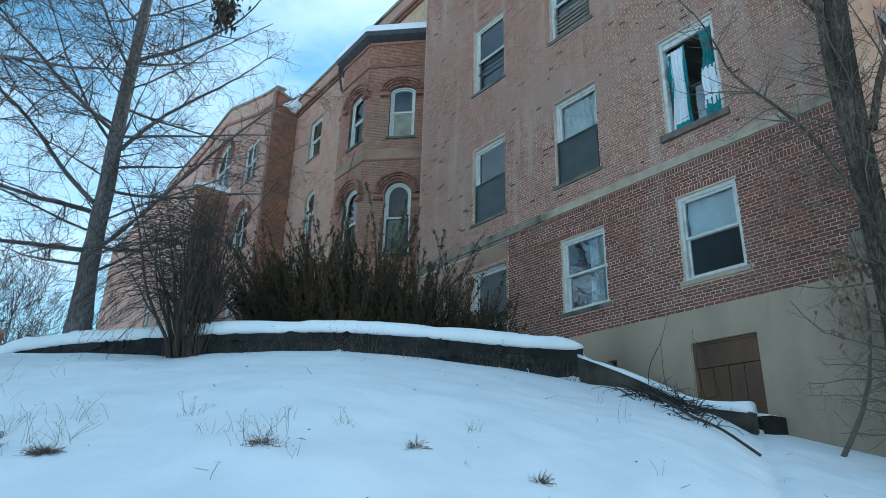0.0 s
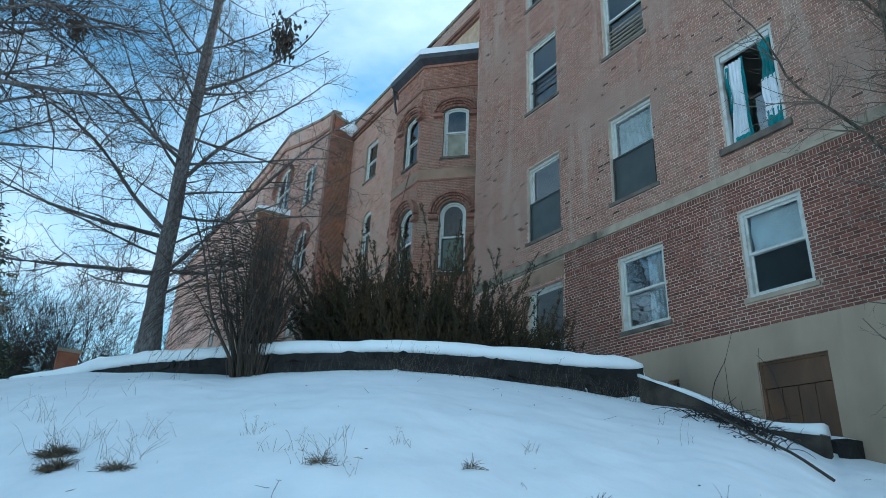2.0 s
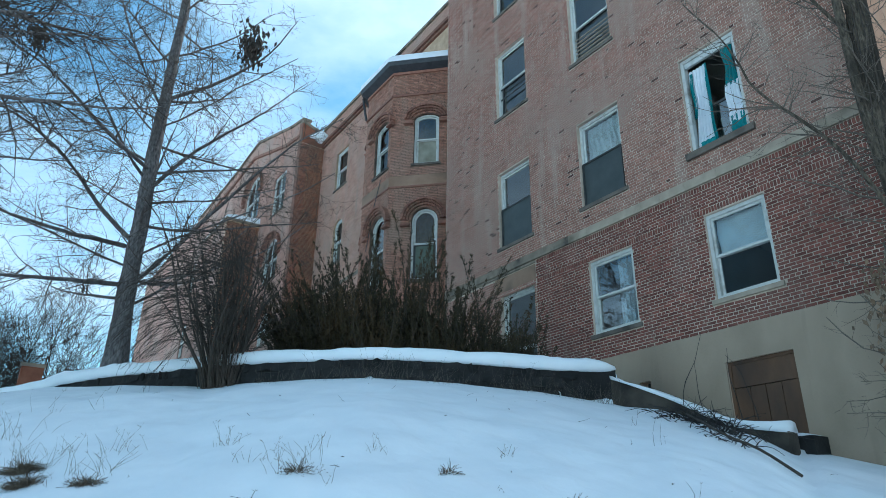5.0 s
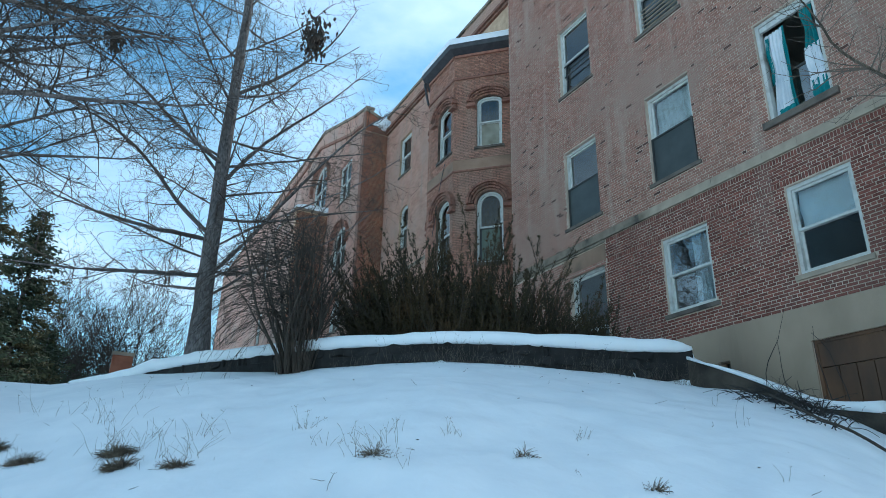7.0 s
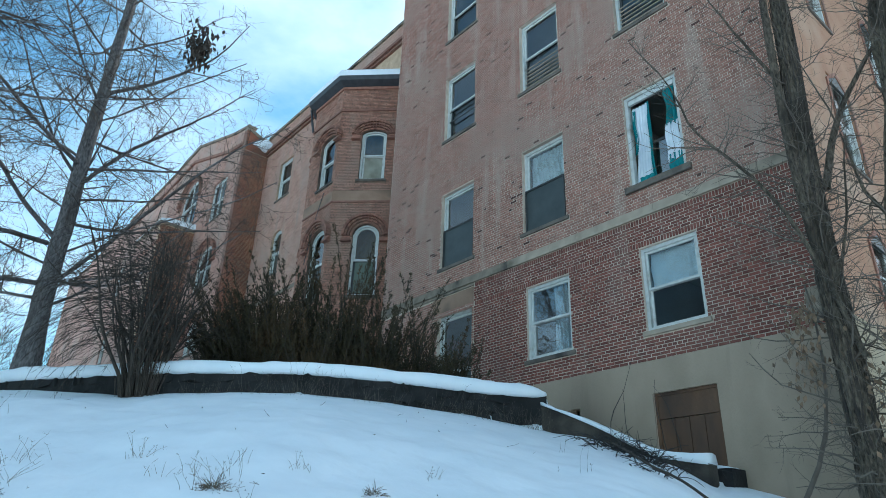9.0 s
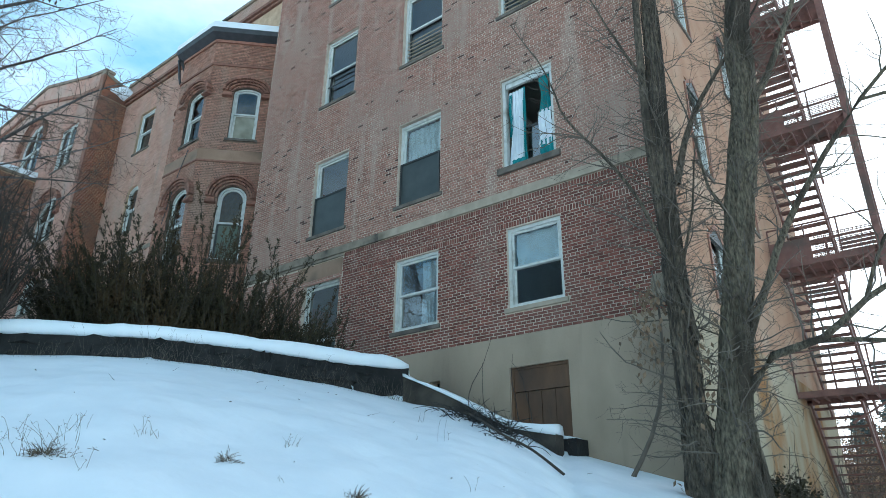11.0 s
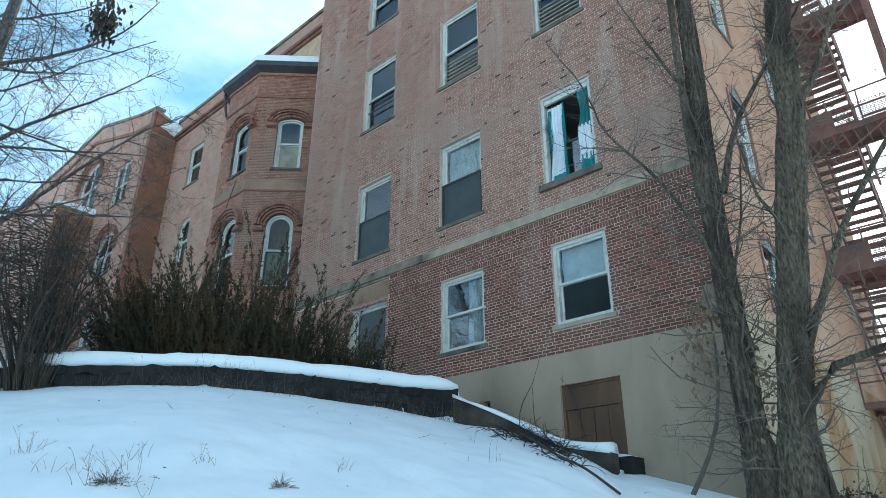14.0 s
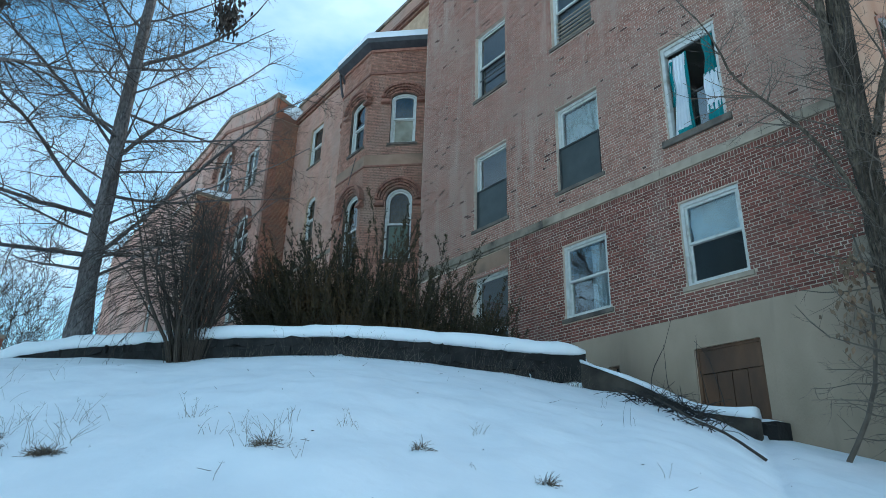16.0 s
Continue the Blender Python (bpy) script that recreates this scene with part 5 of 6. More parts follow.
def corner_trees():
    rng = random.Random(31)
    spec = [(8.0, 1.4, 0.62, 0.05, 3, 0.28), (6, 0.6, 0.62, 0.02, 3, 0.32), (4, 0.24, 0.6, 0.0, 3, 0.32)]
    t1 = thing("tree", "grey barked tree with dead vines and leaves at the building corner", "tree", group="corner trees")
    line = dense(smooth_line([(9.32, 3.21, 1.89), (9.28, 3.25, 2.27), (9.21, 3.40, 3.24), (9.21, 3.41, 4.60), (9.21, 3.41, 5.94), (9.22, 3.38, 7.34), (9.25, 3.31, 8.91), (9.25, 3.28, 10.06), (9.29, 3.19, 11.96), (9.30, 3.10, 13.74)], 0.3), 0.05)
    g = Geo()
    bark_tube(g, line, taper(line, 0.17, 0.075, 0.24), 48, 2, 0.2)
    part("trunk", g, BARK_DARK, t1, smooth=True)
    tagged(part("bark_relief", bark_ridges(line, taper(line, 0.17, 0.075, 0.24), 900, 71), BARK_DARK, t1), kind="stuff")
    stem = dense(smooth_line([(9.20, 3.41, 5.01), (9.12, 3.47, 5.99), (9.10, 3.50, 7.29), (9.10, 3.48, 8.90), (9.15, 3.43, 10.63), (9.10, 3.38, 12.69)], 0.3), 0.09)
    g = Geo()
    bark_tube(g, stem, taper(stem, 0.075, 0.04), 14, 3, 0.12)
    part("stem", g, BARK_DARK, t1, smooth=True)
    twigs = [Geo(), Geo(), Geo()]
    limbs = [
        ([(9.27, 3.24, 6.60), (9.37, 2.94, 7.60), (9.51, 2.44, 8.42), (9.60, 2.05, 9.00), (9.71, 1.45, 9.96)], 0.055),
        ([(9.12, 3.19, 4.29), (9.02, 3.34, 5.14), (8.92, 3.54, 5.94), (8.80, 3.80, 6.58), (8.65, 4.09, 7.14), (8.52, 4.38, 7.55), (8.42, 4.57, 7.95), (8.28, 4.68, 8.55), (8.05, 5.15, 9.60)], 0.036),
        ([(9.20, 3.41, 8.30), (9.00, 3.81, 9.29), (8.80, 4.21, 10.50)], 0.03),
        ([(9.22, 3.31, 5.31), (9.10, 3.02, 6.10), (9.05, 2.83, 7.10)], 0.022),
    ]
    for k, (l, r) in enumerate(limbs):
        ln = limb_line(l, k)
        part("limb", Geo().tube(ln, taper(ln, r, 0.008), 7), BARK_DARK, t1, smooth=True)
        sprout(twigs, ln, r, 0, rng, spec, 0.2)
    sprout(twigs, line, 0.05, 0, rng, [(26.0, 1.3, 0.8, 0.12, 3, 0.34)] + spec[1:], 0.06)
    for t in twigs:
        tagged(part("twigwork", t, TWIG_PALE, t1), kind="stuff")
    vine = Geo()
    for i in range(26):
        a = rng.uniform(0, 6.28)
        pts = []
        for q in range(0, len(line) - 40, 4):
            c = line[q]
            rr = 0.16 + 0.12 * max(0, 1 - q / 18) - 0.05 * q / len(line)
            pts.append(c + Vector((math.cos(a), math.sin(a), 0)) * rr)
            a += rng.uniform(-0.18, 0.18)
        pts = pts[: rng.randint(8, len(pts))]
        vine.tube(pts, [0.016 * (1 - 0.6 * j / len(pts)) for j in range(len(pts))], 4)
    tagged(part("vine", vine, TWIG_DARK, t1, "dark dead vine stems"), kind="stuff")
    leaves = leaf_clump((9.02, 3.72, 4.86), 90, 0.11, 0.09, 5)
    for c, n in (((9.00, 3.85, 4.41), 30), ((8.98, 3.80, 4.07), 14), ((9.15, 3.31, 4.32), 26), ((9.20, 3.21, 3.74), 10)):
        o = leaf_clump(c, n * 2, 0.12, 0.09, n)
        k = len(leaves.v)
        leaves.v += o.v
        leaves.f += [tuple(i + k for i in f) for f in o.f]
    tagged(part("dead_leaves", leaves, DRY_LEAF, t1), kind="stuff")

    t2 = thing("tree", "thick grey furrowed trunk forking with boughs over the fire escape", "tree", group="corner trees")
    line = dense(smooth_line([(9.20, 3.12, 1.90), (9.23, 3.04, 2.27), (9.28, 2.91, 3.48), (9.35, 2.67, 4.97), (9.41, 2.47, 6.20), (9.47, 2.22, 7.53), (9.48, 2.14, 8.75), (9.52, 2.02, 9.57), (9.61, 1.61, 11.78), (9.60, 1.40, 13.25)], 0.3), 0.05)
    g = Geo()
    bark_tube(g, line, taper(line, 0.2, 0.145, 0.2), 52, 4, 0.17)
    part("trunk", g, BARK_GREY, t2, smooth=True)
    tagged(part("bark_relief", bark_ridges(line, taper(line, 0.2, 0.145, 0.2), 1100, 72), BARK_GREY, t2), kind="stuff")
    twigs = [Geo(), Geo(), Geo()]
    limbs = [
        ([(9.30, 2.85, 3.45), (9.23, 2.37, 3.97), (9.15, 1.81, 4.08), (9.04, 1.29, 4.44), (8.90, 0.76, 4.62), (8.72, 0.26, 4.71), (8.50, -0.41, 4.88)], 0.062),
        ([(9.20, 1.91, 4.08), (9.16, 1.16, 3.96), (9.11, 0.50, 3.75), (9.00, -0.33, 3.71)], 0.032),
        ([(9.30, 2.63, 4.24), (9.22, 1.96, 5.56), (9.12, 1.38, 6.33), (8.99, 0.85, 6.87), (8.82, 0.24, 7.31), (8.70, -0.45, 7.92)], 0.055),
        ([(8.99, 0.85, 6.87), (9.02, 0.36, 6.81), (9.02, -0.12, 6.38), (9.00, -0.65, 6.17)], 0.022),
        ([(9.47, 2.22, 7.42), (9.60, 1.73, 8.33), (9.80, 1.22, 9.66), (9.90, 0.80, 11.20)], 0.06),
        ([(9.40, 2.53, 5.72), (9.50, 2.86, 6.51), (9.55, 3.00, 7.51)], 0.03),
        ([(9.04, 1.29, 4.44), (9.00, 1.00, 5.05), (8.90, 0.52, 5.55), (8.80, 0.04, 5.76)], 0.025),
    ]
    for k, (l, r) in enumerate(limbs):
        ln = limb_line(l, 10 + k)
        part("limb", Geo().tube(ln, taper(ln, r, 0.01), 8), BARK_GREY, t2, smooth=True)
        sprout(twigs, ln, r, 0, rng, spec, 0.2)
    sprout(twigs, line, 0.05, 0, rng, [(24.0, 1.3, 0.8, 0.1, 3, 0.34)] + spec[1:], 0.06)
    for t in twigs:
        tagged(part("twigwork", t, TWIG_PALE, t2), kind="stuff")

    s = thing("sapling", "slender leaning sapling with withered leaves before the parged wall", "sapling")
    ln = limb_line([(9.33, 4.48, 2.35), (9.39, 4.38, 2.63), (9.53, 4.08, 3.19), (9.62, 3.88, 4.02), (9.64, 3.83, 4.82), (9.62, 3.87, 5.51)], 3)
    part("stem", Geo().tube(ln, taper(ln, 0.04, 0.012), 7), TWIG_PALE, s, smooth=True)
    tw = Geo()
    sprout([tw], ln, 0.03, 0, rng, [(3, 0.6, 0.6, 0.1, 3, 0.2), (4, 0.25, 0.6, 0, 3, 0.2)], 0.25)
    tagged(part("twigwork", tw, TWIG, s), kind="stuff")


corner_trees()


def bare_shrub():
    rng = random.Random(41)
    sh = thing("shrub", "dense bare multi-stemmed shrub with drooping dark twigs by the wall", "shrub")
    twigs = [Geo(), Geo()]
    stems = Geo()
    cx, cy = 3.72, 11.75
    z = ground_z(cx, cy) - 0.1
    for i in range(70):
        a, r = rng.uniform(0, 6.28), rng.uniform(0, 0.32)
        p = (cx + r * math.cos(a), cy + r * math.sin(a) * 0.7, z)
        lean = rng.uniform(0.02, 0.4)
        d = Vector((math.cos(a) * lean, math.sin(a) * lean, 1))
        if math.cos(a) > 0:
            lean *= 0.45
            d = Vector((math.cos(a) * lean, math.sin(a) * lean, 1))
        L = rng.uniform(1.3, 3.3)
        line = wander(p, d, L, rng, 9, 0.19, -0.02)
        rad = rng.uniform(0.01, 0.036)
        stems.tube(line, taper(line, rad, 0.005), 5)
        sprout(twigs, line, rad, 0, rng, [(4.2, 0.9, 0.6, -0.06, 3, 0.26), (4.5, 0.5, 0.6, -0.1, 3, 0.28)], 0.3)
    # twigs that arch over towards the snow
    for i in range(160):
        a = rng.uniform(2.2, 4.4)
        p = Vector((cx + rng.gauss(0, 0.28), cy + rng.gauss(0, 0.22), z + rng.uniform(0.7, 2.5)))
        line = wander(p, (math.cos(a), math.sin(a) * 0.5, 0.5), rng.uniform(1.1, 2.5), rng, 9, 0.18, -0.2)
        twigs[0].tube(line, taper(line, 0.008, 0.002), 3)
        sprout(twigs, line, 0.008, 1, rng, [None, (5, 0.4, 0.5, -0.15, 3, 0.2)], 0.3)
    tagged(part("stemwork", stems, TWIG_DARK, sh), kind="stuff")
    for t in twigs:
        tagged(part("twigwork", t, TWIG_DARK, sh), kind="stuff")
    base = Geo()
    for i in range(260):
        a, r = rng.uniform(0, 6.28), rng.uniform(0.05, 0.36)
        p = Vector((cx + r * math.cos(a), cy - 0.05 + r * math.sin(a), z))
        line = wander(p, (math.cos(a) * 0.25, math.sin(a) * 0.25, 1), rng.uniform(0.3, 0.7), rng, 3, 0.08)
        base.tube(line, taper(line, 0.006, 0.002), 3)
    tagged(part("stalkwork", base, TWIG, sh), kind="stuff")


bare_shrub()


def yew(x, y, height, spread, shoots, seed, sparse=0.0, lean=(0, 0)):
    """A dense evergreen: a full skirt of short shoots, and plumes that fan up and outwards."""
    rng = random.Random(seed)
    b = thing("yew_bush", "dark olive evergreen bush with feathery fanning shoots", "bush", group="yews on the terrace")
    needles, stems = Geo(), Geo()
    for i in range(int(shoots * 1.9)):
        a, r = rng.uniform(0, 6.28), math.sqrt(rng.random()) * spread
        p = Vector((x + r * math.cos(a) * 0.5, y + r * math.sin(a) * 0.5, 4.5))
        tall = rng.random() < 0.3
        L = height * (rng.uniform(0.66, 1.04) if tall else rng.uniform(0.25, 0.74))
        out = (0.75 if tall else 1.15) * r + rng.uniform(0.0, 0.22)
        d = Vector((math.cos(a) * out + lean[0], math.sin(a) * out + lean[1], 1))
        line = wander(p, d, L, rng, 8, 0.13, 0.03)
        stems.tube(line, taper(line, 0.014, 0.003), 3)
        bare = rng.random() < sparse
        for k in range(int(L * (14 if bare else 32))):
            t = (0.4 if bare else 0.1) + (0.6 if bare else 0.9) * rng.random()
            q, dd = at_line(line, t)
            side = Vector((rng.gauss(0, 1), rng.gauss(0, 1), rng.gauss(0, 0.4)))
            sl = rng.uniform(0.1, 0.42) * (1.15 - t)
            tip_d = (dd * 1.0 + side.normalized() * 0.55 + Vector((0, 0, 0.15))).normalized()
            n = max(4, int(sl / 0.03))
            for j in range(n):
                o = q + tip_d * sl * j / n
                leaf(needles, o, tip_d * 0.9 + Vector((rng.uniform(-0.8, 0.8), rng.uniform(-0.8, 0.8), rng.uniform(-0.6, 0.6))), 0.0085, rng.uniform(0.035, 0.075), rng)
    tagged(part("stemwork", stems, TWIG_DARK, b), kind="stuff")
    tagged(part("foliage", needles, YEW, b), kind="stuff")


YEWS = [(5.47, 12.2, 2.1, 0.45, 56, 0.0), (5.72, 12.1, 2.55, 0.5, 60, 0.1), (5.97, 12.0, 2.9, 0.5, 58, 0.1), (6.33, 11.75, 2.79, 0.6, 58, 0.1),
        (6.83, 11.55, 3.31, 0.55, 58, 0.1), (7.33, 11.3, 2.8, 0.5, 48, 0.2), (7.79, 10.8, 2.59, 0.5, 36, 0.65), (8.35, 10.3, 2.39, 0.5, 32, 0.7),
        (5.83, 11.7, 1.21, 0.45, 59, 0.0), (6.38, 11.2, 1.43, 0.6, 59, 0.0), (7.29, 10.6, 1.33, 0.5, 50, 0.0), (8.15, 9.95, 1.13, 0.45, 36, 0.25),
        (8.76, 9.85, 1.34, 0.3, 20, 0.3)]
for k, (x, y, h, s, n, sp) in enumerate(YEWS):
    yew(x, y, h, s, n, 50 + k, sp, ((-0.3, 0.12), (-0.22, 0.1), (-0.16, 0.08), (-0.08, 0.04))[k] if k < 4 else (0, 0))


def conifer(x, y, z, height, width, seed, label, size=0.3, n=1, material=None):
    rng = random.Random(seed)
    c = thing("conifer", label, "tree", group="conifers")
    part("trunk", Geo().tube(vec([(x, y, z - 0.3), (x, y, z + height * 0.5), (x, y, z + height)]), [width * 0.07, width * 0.04, 0.01], 7), BARK_BROWN, c)
    needles, wood = Geo(), Geo()
    rows = int(height * 26 * n)
    for i in range(rows):
        t = (i + rng.random()) / rows
        L = width * (1 - t) ** 0.8 * rng.uniform(0.5, 1.1) + 0.1
        a = rng.uniform(0, 6.28)
        line = wander((x, y, z + height * (0.04 + 0.96 * t)), (math.cos(a), math.sin(a), 0.15), L, rng, 4, 0.12, -0.05)
        wood.tube(line, taper(line, 0.012 + 0.01 * L, 0.004), 3)
        for k in range(int(10 + L * 75 * min(1, n))):
            q, d = at_line(line, rng.uniform(0.15, 1))
            leaf(needles, q + Vector((rng.gauss(0, 0.08), rng.gauss(0, 0.08), rng.gauss(0, 0.06))), d * 0.6 + Vector((rng.uniform(-1, 1), rng.uniform(-1, 1), rng.uniform(-0.9, 0.4))), size * 0.16, size * rng.uniform(0.6, 1.3), rng)
    tagged(part("branchwork", wood, TWIG_DARK, c), kind="stuff")
    tagged(part("foliage", needles, material or CONIFER, c), kind="stuff")


for k, (b, d, h, w) in enumerate([(-6.8, 23, 6.9, 2.5), (-3.6, 25, 6.9, 2.1), (-12.8, 22, 7.2, 2.6), (-10, 27, 8.0, 2.8), (-1.6, 31, 4.2, 2.0), (0.5, 36, 4.2, 2.2)]):
    x, y = place(b, d)
    conifer(x, y, 4.2, h, w, 70 + k, "broad dense evergreen with yellowish lit tips" if k < 4 else "small dark spruce beyond the crest", 0.17)


def thicket(name, label, spots, height, seed, material, spec, leaves=0):
    rng = random.Random(seed)
    t = thing(name, label, "bushes", kind="stuff")
    g, lf = [Geo(), Geo()], Geo()
    for x, y, z in spots:
        for _ in range(5):
            a, l = rng.uniform(0, 6.28), rng.uniform(0.1, 0.6)
            line = wander((x, y, z - 0.1), (math.cos(a) * l, math.sin(a) * l, 1), height * rng.uniform(0.6, 1.1), rng, 6, 0.16)
            g[0].tube(line, taper(line, 0.03, 0.006), 3)
            sprout(g, line, 0.02, 0, rng, spec, 0.2, 0.011)
            for _ in range(leaves):
                q, d = at_line(line, rng.uniform(0.2, 1))
                leaf(lf, q + Vector((rng.gauss(0, 0.4), rng.gauss(0, 0.4), rng.gauss(0, 0.3))), Vector((rng.uniform(-1, 1), rng.uniform(-1, 1), -0.4)), 0.03, 0.12, rng)
    tagged(part("stemwork", g[0], material, t), kind="stuff")
    tagged(part("twigwork", g[1], material, t), kind="stuff")
    if leaves:
        tagged(part("dead_leaves", lf, DRY_LEAF, t), kind="stuff")


rngb = random.Random(88)
spots = []
for _ in range(110):
    x, y = place(rngb.uniform(79, 100), rngb.uniform(24, 44))
    spots.append((x, y, 1.9))
thicket("thicket", "brown bare thicket with dead leaves on the slope beyond", spots, 4.0, 89, TWIG, [(2.2, 1.8, 0.6, 0.1, 3, 0.2), (2.6, 0.8, 0.6, 0.05, 3, 0.2)], 60)
spots = []
for _ in range(16):
    x, y = place(rngb.uniform(-5, 7), rngb.uniform(30, 42))
    spots.append((x, y, 4.3))
thicket("far_trees", "distant bare trees beyond the snowy crest", spots, 7.5, 91, TWIG_DARK, [(2.6, 2.8, 0.5, 0.2, 3, 0.09), (3.0, 1.4, 0.5, 0.15, 3, 0.1), (2.5, 0.7, 0.5, 0.12, 3, 0.1)])
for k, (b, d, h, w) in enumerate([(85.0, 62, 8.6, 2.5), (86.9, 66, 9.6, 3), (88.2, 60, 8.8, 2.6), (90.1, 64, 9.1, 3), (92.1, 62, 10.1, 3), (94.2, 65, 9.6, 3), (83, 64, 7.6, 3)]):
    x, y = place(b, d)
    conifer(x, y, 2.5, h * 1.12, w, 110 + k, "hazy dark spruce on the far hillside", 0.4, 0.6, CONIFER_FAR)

# brick pier beyond the wall's end
px, py = place(4.15, 18.2)
pier = thing("brick_pier", "short red brick gate pier standing in the snow", "pier")
part("shaft", Geo().box((px - 0.22, py - 0.22, 4.2), (px + 0.22, py + 0.22, 5.3)), BRICK_SIDE, pier)
part("capstone", Geo().box((px - 0.25, py - 0.25, 5.3), (px + 0.25, py + 0.25, 5.38)), STONE_DIRTY, pier)


# ---------- grass and brush on the snow ----------
def tuft(x, y, n, height, spread, seed, mound=0.0, material=None):
    rng = random.Random(seed)
    t = thing("grass_tuft", "dry tan grass stalks poking through the snow", "grass", group="grass in the snow")
    z = ground_z(x, y) - 0.03
    g = Geo()
    for _ in range(n):
        p = Vector((x + rng.gauss(0, spread), y + rng.gauss(0, spread), z))
        L = height * rng.uniform(0.2, 0.8)
        line = wander(p, (rng.uniform(-0.6, 0.6), rng.uniform(-0.6, 0.6), 1), L, rng, 4, 0.2, -0.1)
        g.tube(line, taper(line, 0.0017, 0.0008), 3)
        if rng.random() < 0.4:
            q = line[-1]
            for _ in range(3):
                l2 = wander(q, (rng.uniform(-1, 1), rng.uniform(-1, 1), 0.5), L * 0.15, rng, 2, 0.1)
                g.tube(l2, taper(l2, 0.001, 0.0007), 3)
    tagged(part("stalkwork", g, material or DRY_GRASS, t), kind="stuff")
    if mound:
        mound *= 0.66
        m = Geo()
        high, tilt = 0.5 * mound + 0.02, rng.uniform(-0.3, 0.3)
        rings, sides = 5, 18
        for i in range(rings + 1):
            r = 1 - i / rings
            for j in range(sides):
                a = 6.283 * j / sides
                k = r * (1 + 0.25 * noise.noise(Vector((math.cos(a) * 2, math.sin(a) * 2, seed))))
                m.v.append((x + mound * k * math.cos(a), y + 0.7 * mound * k * math.sin(a), z - 0.02 + (1 - r * r) * high * (0.8 + 0.5 * noise.noise(Vector((k * math.cos(a) * 3, k * math.sin(a) * 3, seed + 5))))))
        for i in range(rings):
            for j in range(sides):
                q, n2 = i * sides + j, i * sides + (j + 1) % sides
                m.f.append((q, n2, n2 + sides, q + sides))
        for _ in range(int(4200 * mound)):
            a, r = rng.uniform(0, 6.28), math.sqrt(rng.random())
            p = Vector((x + mound * r * math.cos(a), y + 0.7 * mound * r * math.sin(a), z - 0.02 + (1 - r * r) * high * 0.8))
            line = wander(p, (math.cos(a) * r + rng.uniform(-0.5, 0.5) + tilt, math.sin(a) * r + rng.uniform(-0.5, 0.5), 0.7), rng.uniform(0.04, 0.12), rng, 4, 0.25, -0.22)
            m.tube(line, taper(line, 0.003, 0.0012), 3)
        tagged(part("matted_grass", m, MATTED, t), kind="stuff")


TUFTS = [(0.93, 6.92, 40, 0.34, 0.11, 0.2), (0.92, 6.42, 26, 0.24, 0.08, 0.15), (0.25, 7.5, 20, 0.24, 0.12, 0.17), (-0.08, 8.3, 16, 0.26, 0.14, 0.18), (1.22, 5.82, 16, 0.14, 0.13, 0.11), (2.28, 4.8, 26, 0.22, 0.08, 0.07),
         (3.82, 3.88, 16, 0.1, 0.05, 0.05), (3.26, 4.5, 8, 0.08, 0.05, 0.04), (1.31, 6.14, 24, 0.36, 0.1, 0), (0.84, 8.5, 18, 0.4, 0.16, 0), (1.19, 7.24, 12, 0.3, 0.1, 0), (1.54, 6.7, 14, 0.36, 0.1, 0), (0.98, 6.95, 10, 0.5, 0.12, 0),
         (2.16, 5.97, 18, 0.3, 0.07, 0), (2.24, 5.27, 20, 0.26, 0.14, 0), (2.44, 5.02, 12, 0.32, 0.06, 0), (2.61, 5.24, 6, 0.2, 0.05, 0), (2.97, 5.01, 14, 0.2, 0.05, 0), (4.09, 4.84, 16, 0.2, 0.07, 0), (2.36, 4.55, 4, 0.18, 0.05, 0),
         (3.46, 4.23, 3, 0.12, 0.05, 0), (1.89, 4.63, 4, 0.2, 0.05, 0), (4.8, 3.7, 2, 0.6, 0.02, 0), (0.5, 9.6, 16, 0.5, 0.3, 0), (1.6, 9.4, 10, 0.4, 0.3, 0)]
for k, (x, y, n, h, s, m) in enumerate(TUFTS):
    tuft(x, y, n, h, s, 200 + k, m)
rngw = random.Random(17)
for k in range(64):
    b = rngw.uniform(20, 48.5)
    x, y = place(b, lerp_table(b, REACH) - rngw.uniform(0.05, 0.5))
    tuft(x, y, rngw.randint(4, 10), rngw.uniform(0.35, 0.75), 0.12, 300 + k, 0, TWIG_PALE if k % 3 else TWIG)


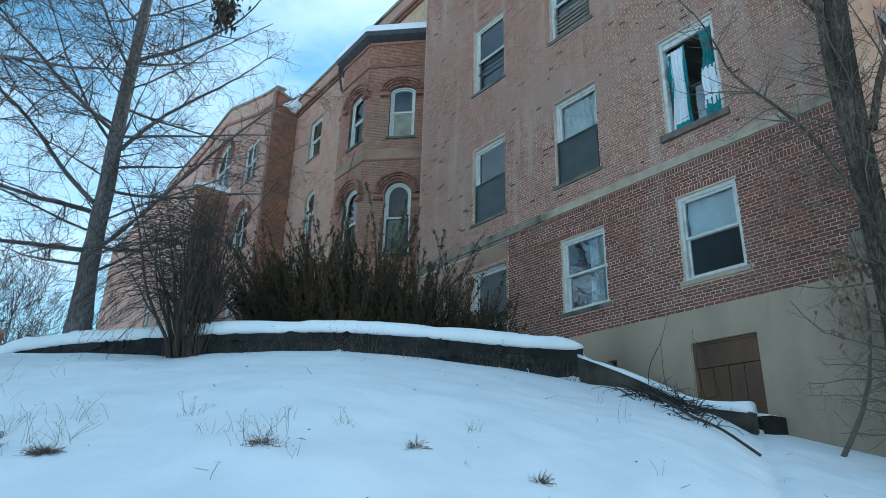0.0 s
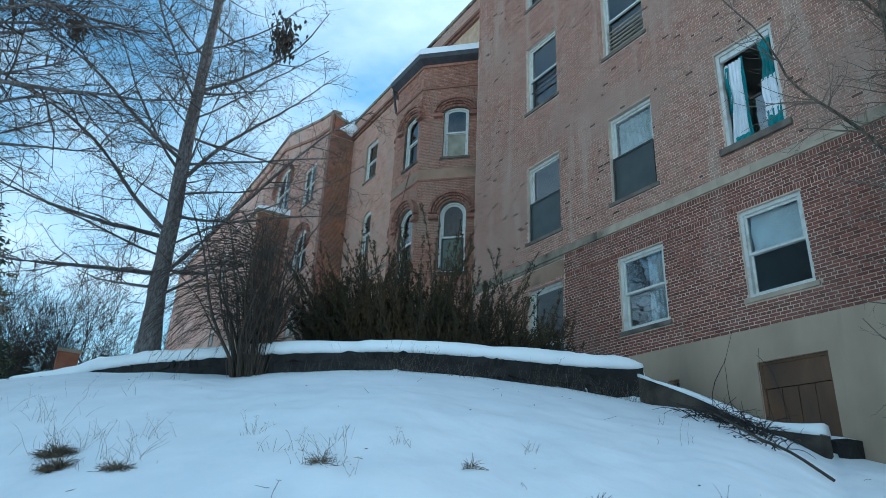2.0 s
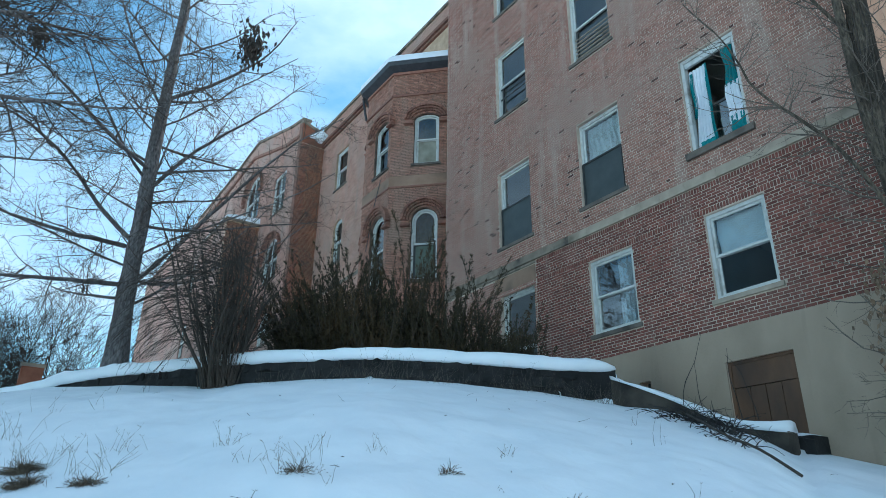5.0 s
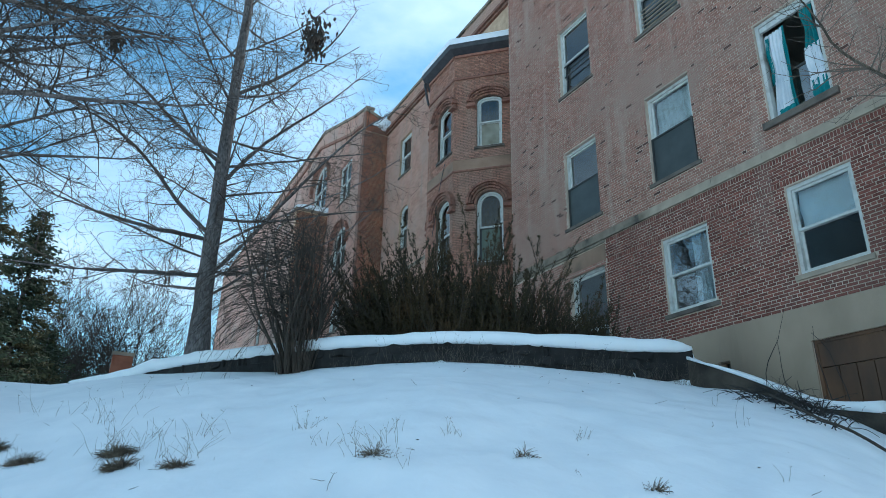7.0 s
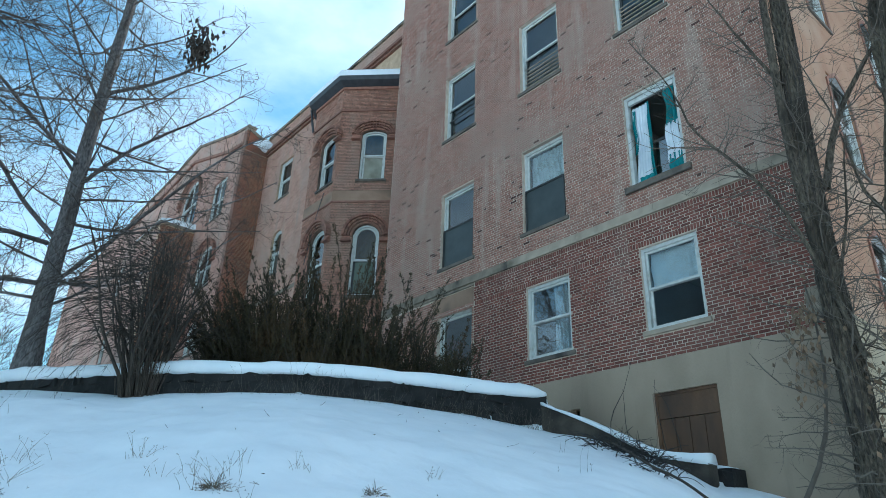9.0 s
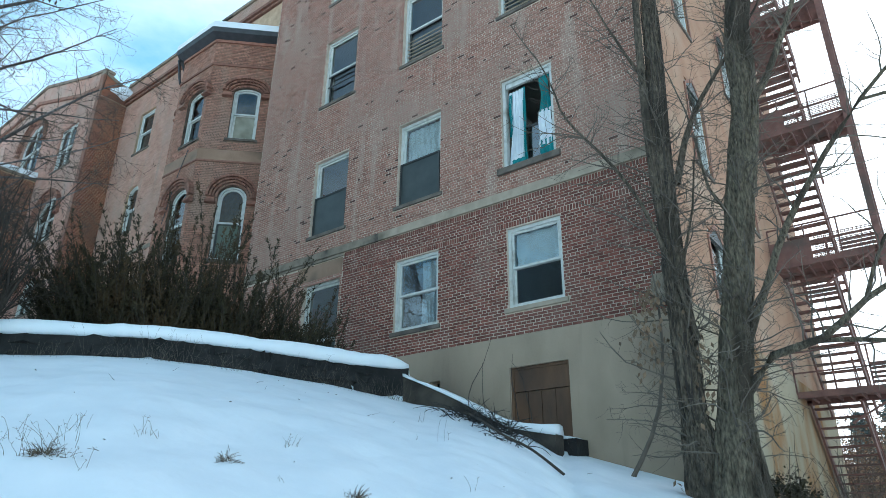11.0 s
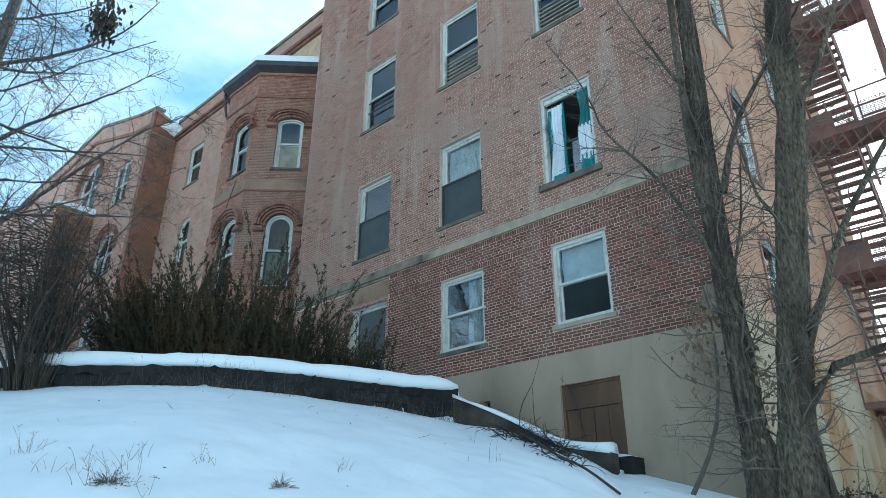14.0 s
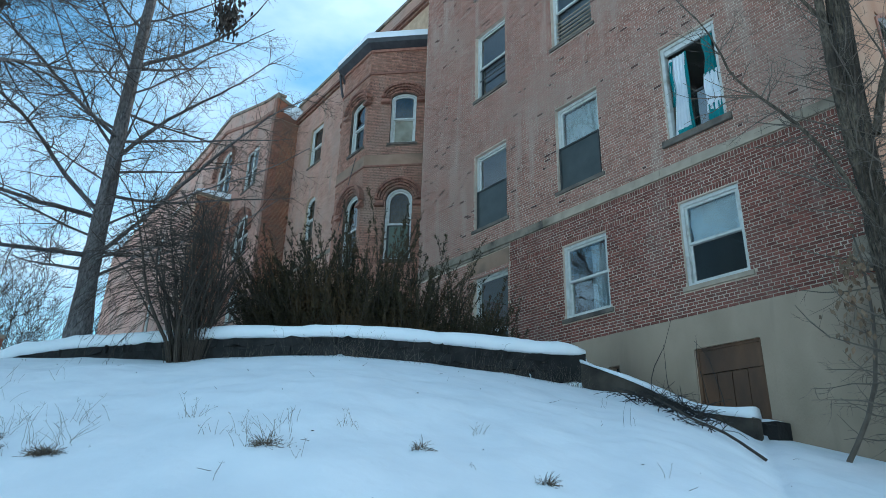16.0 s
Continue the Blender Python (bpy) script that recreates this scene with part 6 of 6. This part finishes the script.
def snow_brush():
    rng = random.Random(61)
    pile = thing("brush_pile", "tangle of dark fallen twigs lying by the sloping wall", "brush")
    g = [Geo(), Geo()]
    # bent stems springing from the wall's foot, and a looser heap further down the slope
    for x0, y0, sx, n, size in ((9.02, 6.6, 0.26, 130, 0.8), (9.2, 6.35, 0.22, 60, 0.8), (8.5, 5.8, 0.26, 50, 0.7), (7.8, 5.3, 0.2, 30, 0.5), (9.15, 5.9, 0.28, 50, 0.8)):
        for _ in range(n):
            x, y = x0 + rng.gauss(0, sx), y0 + rng.gauss(0, sx * 0.6)
            a = rng.uniform(2.2, 4.4) if rng.random() < 0.75 else rng.uniform(0, 6.28)
            line = wander((x, y, ground_z(x, y) - 0.02), (math.cos(a), math.sin(a), rng.uniform(0.1, 1.1)), size * rng.uniform(0.3, 0.85), rng, 6, 0.2, -0.16)
            g[0].tube(line, taper(line, 0.0075, 0.003), 4)
            if rng.random() < 0.6:
                sprout(g, line, 0.009, 1, rng, [None, (3, 0.3, 0.6, 0.02, 3, 0.25)], 0.2, 0.0035)
    for x0, y0 in ((9.6, 7.1), (9.7, 6.8), (9.8, 6.3), (9.85, 6.0)):
        line = wander((x0 - 0.25, y0 - 0.15, ground_z(x0 - 0.25, y0 - 0.15)), (-0.25, 0.1, 1), rng.uniform(0.9, 1.4), rng, 8, 0.2, -0.05)
        g[0].tube(line, taper(line, 0.008, 0.003), 4)
    tagged(part("stemwork", g[0], TWIG_BLACK, pile), kind="stuff")
    tagged(part("twigwork", g[1], TWIG_BLACK, pile), kind="stuff")
    br = thing("fallen_branch", "long dark fallen branch lying on the snow", "branch")
    pts = [(7.48, 4.34), (7.5, 4.75), (7.65, 5.2), (7.9, 5.65), (8.3, 6.2)]
    line = smooth_line([(x, y, ground_z(x, y) + 0.04 + 0.025 * i) for i, (x, y) in enumerate(pts)], 0.15)
    part("stem", Geo().tube(line, taper(line, 0.017, 0.013), 7), TWIG_DARK, br)
    tw = Geo()
    sprout([tw], line, 0.02, 0, rng, [(4, 0.7, 0.6, 0.12, 3, 0.25), (4, 0.3, 0.6, 0.05, 3, 0.25)], 0.3)
    tagged(part("twigwork", tw, TWIG_DARK, br), kind="stuff")
    for x, y, h in ((6.0, 4.85, 0.45), (6.9, 5.9, 0.5)):
        tuft(x, y, 3, h, 0.05, int(x * 100), 0, TWIG_DARK)


snow_brush()


def low_evergreen(x, y, height, spread, n, seed):
    rng = random.Random(seed)
    b = thing("evergreen_shrub", "small dark evergreen shrub growing at the foot of the wall", "bush")
    g, st = Geo(), Geo()
    z = ground_z(x, y) - 0.1
    for _ in range(n):
        a, r = rng.uniform(0, 6.28), rng.uniform(0, spread)
        line = wander((x + r * math.cos(a) * 0.5, y + r * math.sin(a) * 0.5, z), (math.cos(a) * r, math.sin(a) * r, 0.9), height * rng.uniform(0.5, 1.1), rng, 5, 0.2)
        st.tube(line, taper(line, 0.01, 0.003), 3)
        for _ in range(70):
            q, d = at_line(line, rng.uniform(0.25, 1))
            leaf(g, q + Vector((rng.gauss(0, 0.05), rng.gauss(0, 0.05), rng.gauss(0, 0.05))), Vector((rng.uniform(-1, 1), rng.uniform(-1, 1), rng.uniform(-0.6, 0.6))), 0.018, 0.07, rng)
    tagged(part("stemwork", st, TWIG_DARK, b), kind="stuff")
    tagged(part("foliage", g, YEW, b), kind="stuff")


low_evergreen(11.6, 3.2, 0.55, 0.4, 14, 901)
low_evergreen(13.0, 3.1, 0.6, 0.45, 14, 902)
low_evergreen(18.5, 0.6, 0.9, 0.8, 20, 906)


def debris():
    """Bits of bark, leaf and twig scattered over the snow."""
    rng = random.Random(77)
    d = thing("debris", "small dark bits of leaf and twig on the snow", "debris", kind="stuff")
    g = Geo()
    for _ in range(70):
        b, t = rng.uniform(-8, 66), rng.uniform(0.3, 0.97)
        x, y = place(b, lerp_table(b, REACH) * t)
        p = Vector((x, y, ground_z(x, y) + 0.012))
        if rng.random() < 0.6:
            leaf(g, p, Vector((rng.uniform(-1, 1), rng.uniform(-1, 1), rng.uniform(-0.1, 0.3))), 0.006, rng.uniform(0.015, 0.035), rng)
        else:
            line = wander(p, (rng.uniform(-1, 1), rng.uniform(-1, 1), rng.uniform(0.0, 0.5)), rng.uniform(0.04, 0.14), rng, 3, 0.25)
            g.tube(line, taper(line, 0.0025, 0.0012), 3)
    part("bits", g, TWIG_DARK, d)


debris()


def leaf_litter():
    """Brown leaves heaped over the ground below the corner trees and the end wall."""
    rng = random.Random(93)
    d = thing("leaf_litter", "brown leaf litter and stems below the corner trees", "leaves", kind="stuff")
    g, s = Geo(), Geo()
    for _ in range(5200):
        x, y = rng.uniform(9.0, 22.5), rng.uniform(0.2, 3.75)
        if y < 2.6 - 0.22 * (x - 8.6):
            continue
        p = Vector((x, y, ground_z(x, y) + rng.uniform(0.0, 0.1)))
        leaf(g, p, Vector((rng.uniform(-1, 1), rng.uniform(-1, 1), rng.uniform(-0.2, 0.7))), 0.035, rng.uniform(0.07, 0.14), rng)
    for _ in range(150):
        x, y = rng.uniform(9.6, 18.0), rng.uniform(1.6, 3.6)
        line = wander((x, y, ground_z(x, y) - 0.05), (rng.uniform(-0.6, 0.6), rng.uniform(-0.6, 0.6), 1), rng.uniform(0.3, 1.3), rng, 5, 0.2)
        s.tube(line, taper(line, 0.007, 0.003), 3)
        sprout([s], line, 0.006, 0, rng, [(4, 0.4, 0.6, 0.05, 3, 0.25)], 0.3)
    part("leaves", g, DRY_LEAF, d)
    part("stems", s, TWIG, d)


leaf_litter()
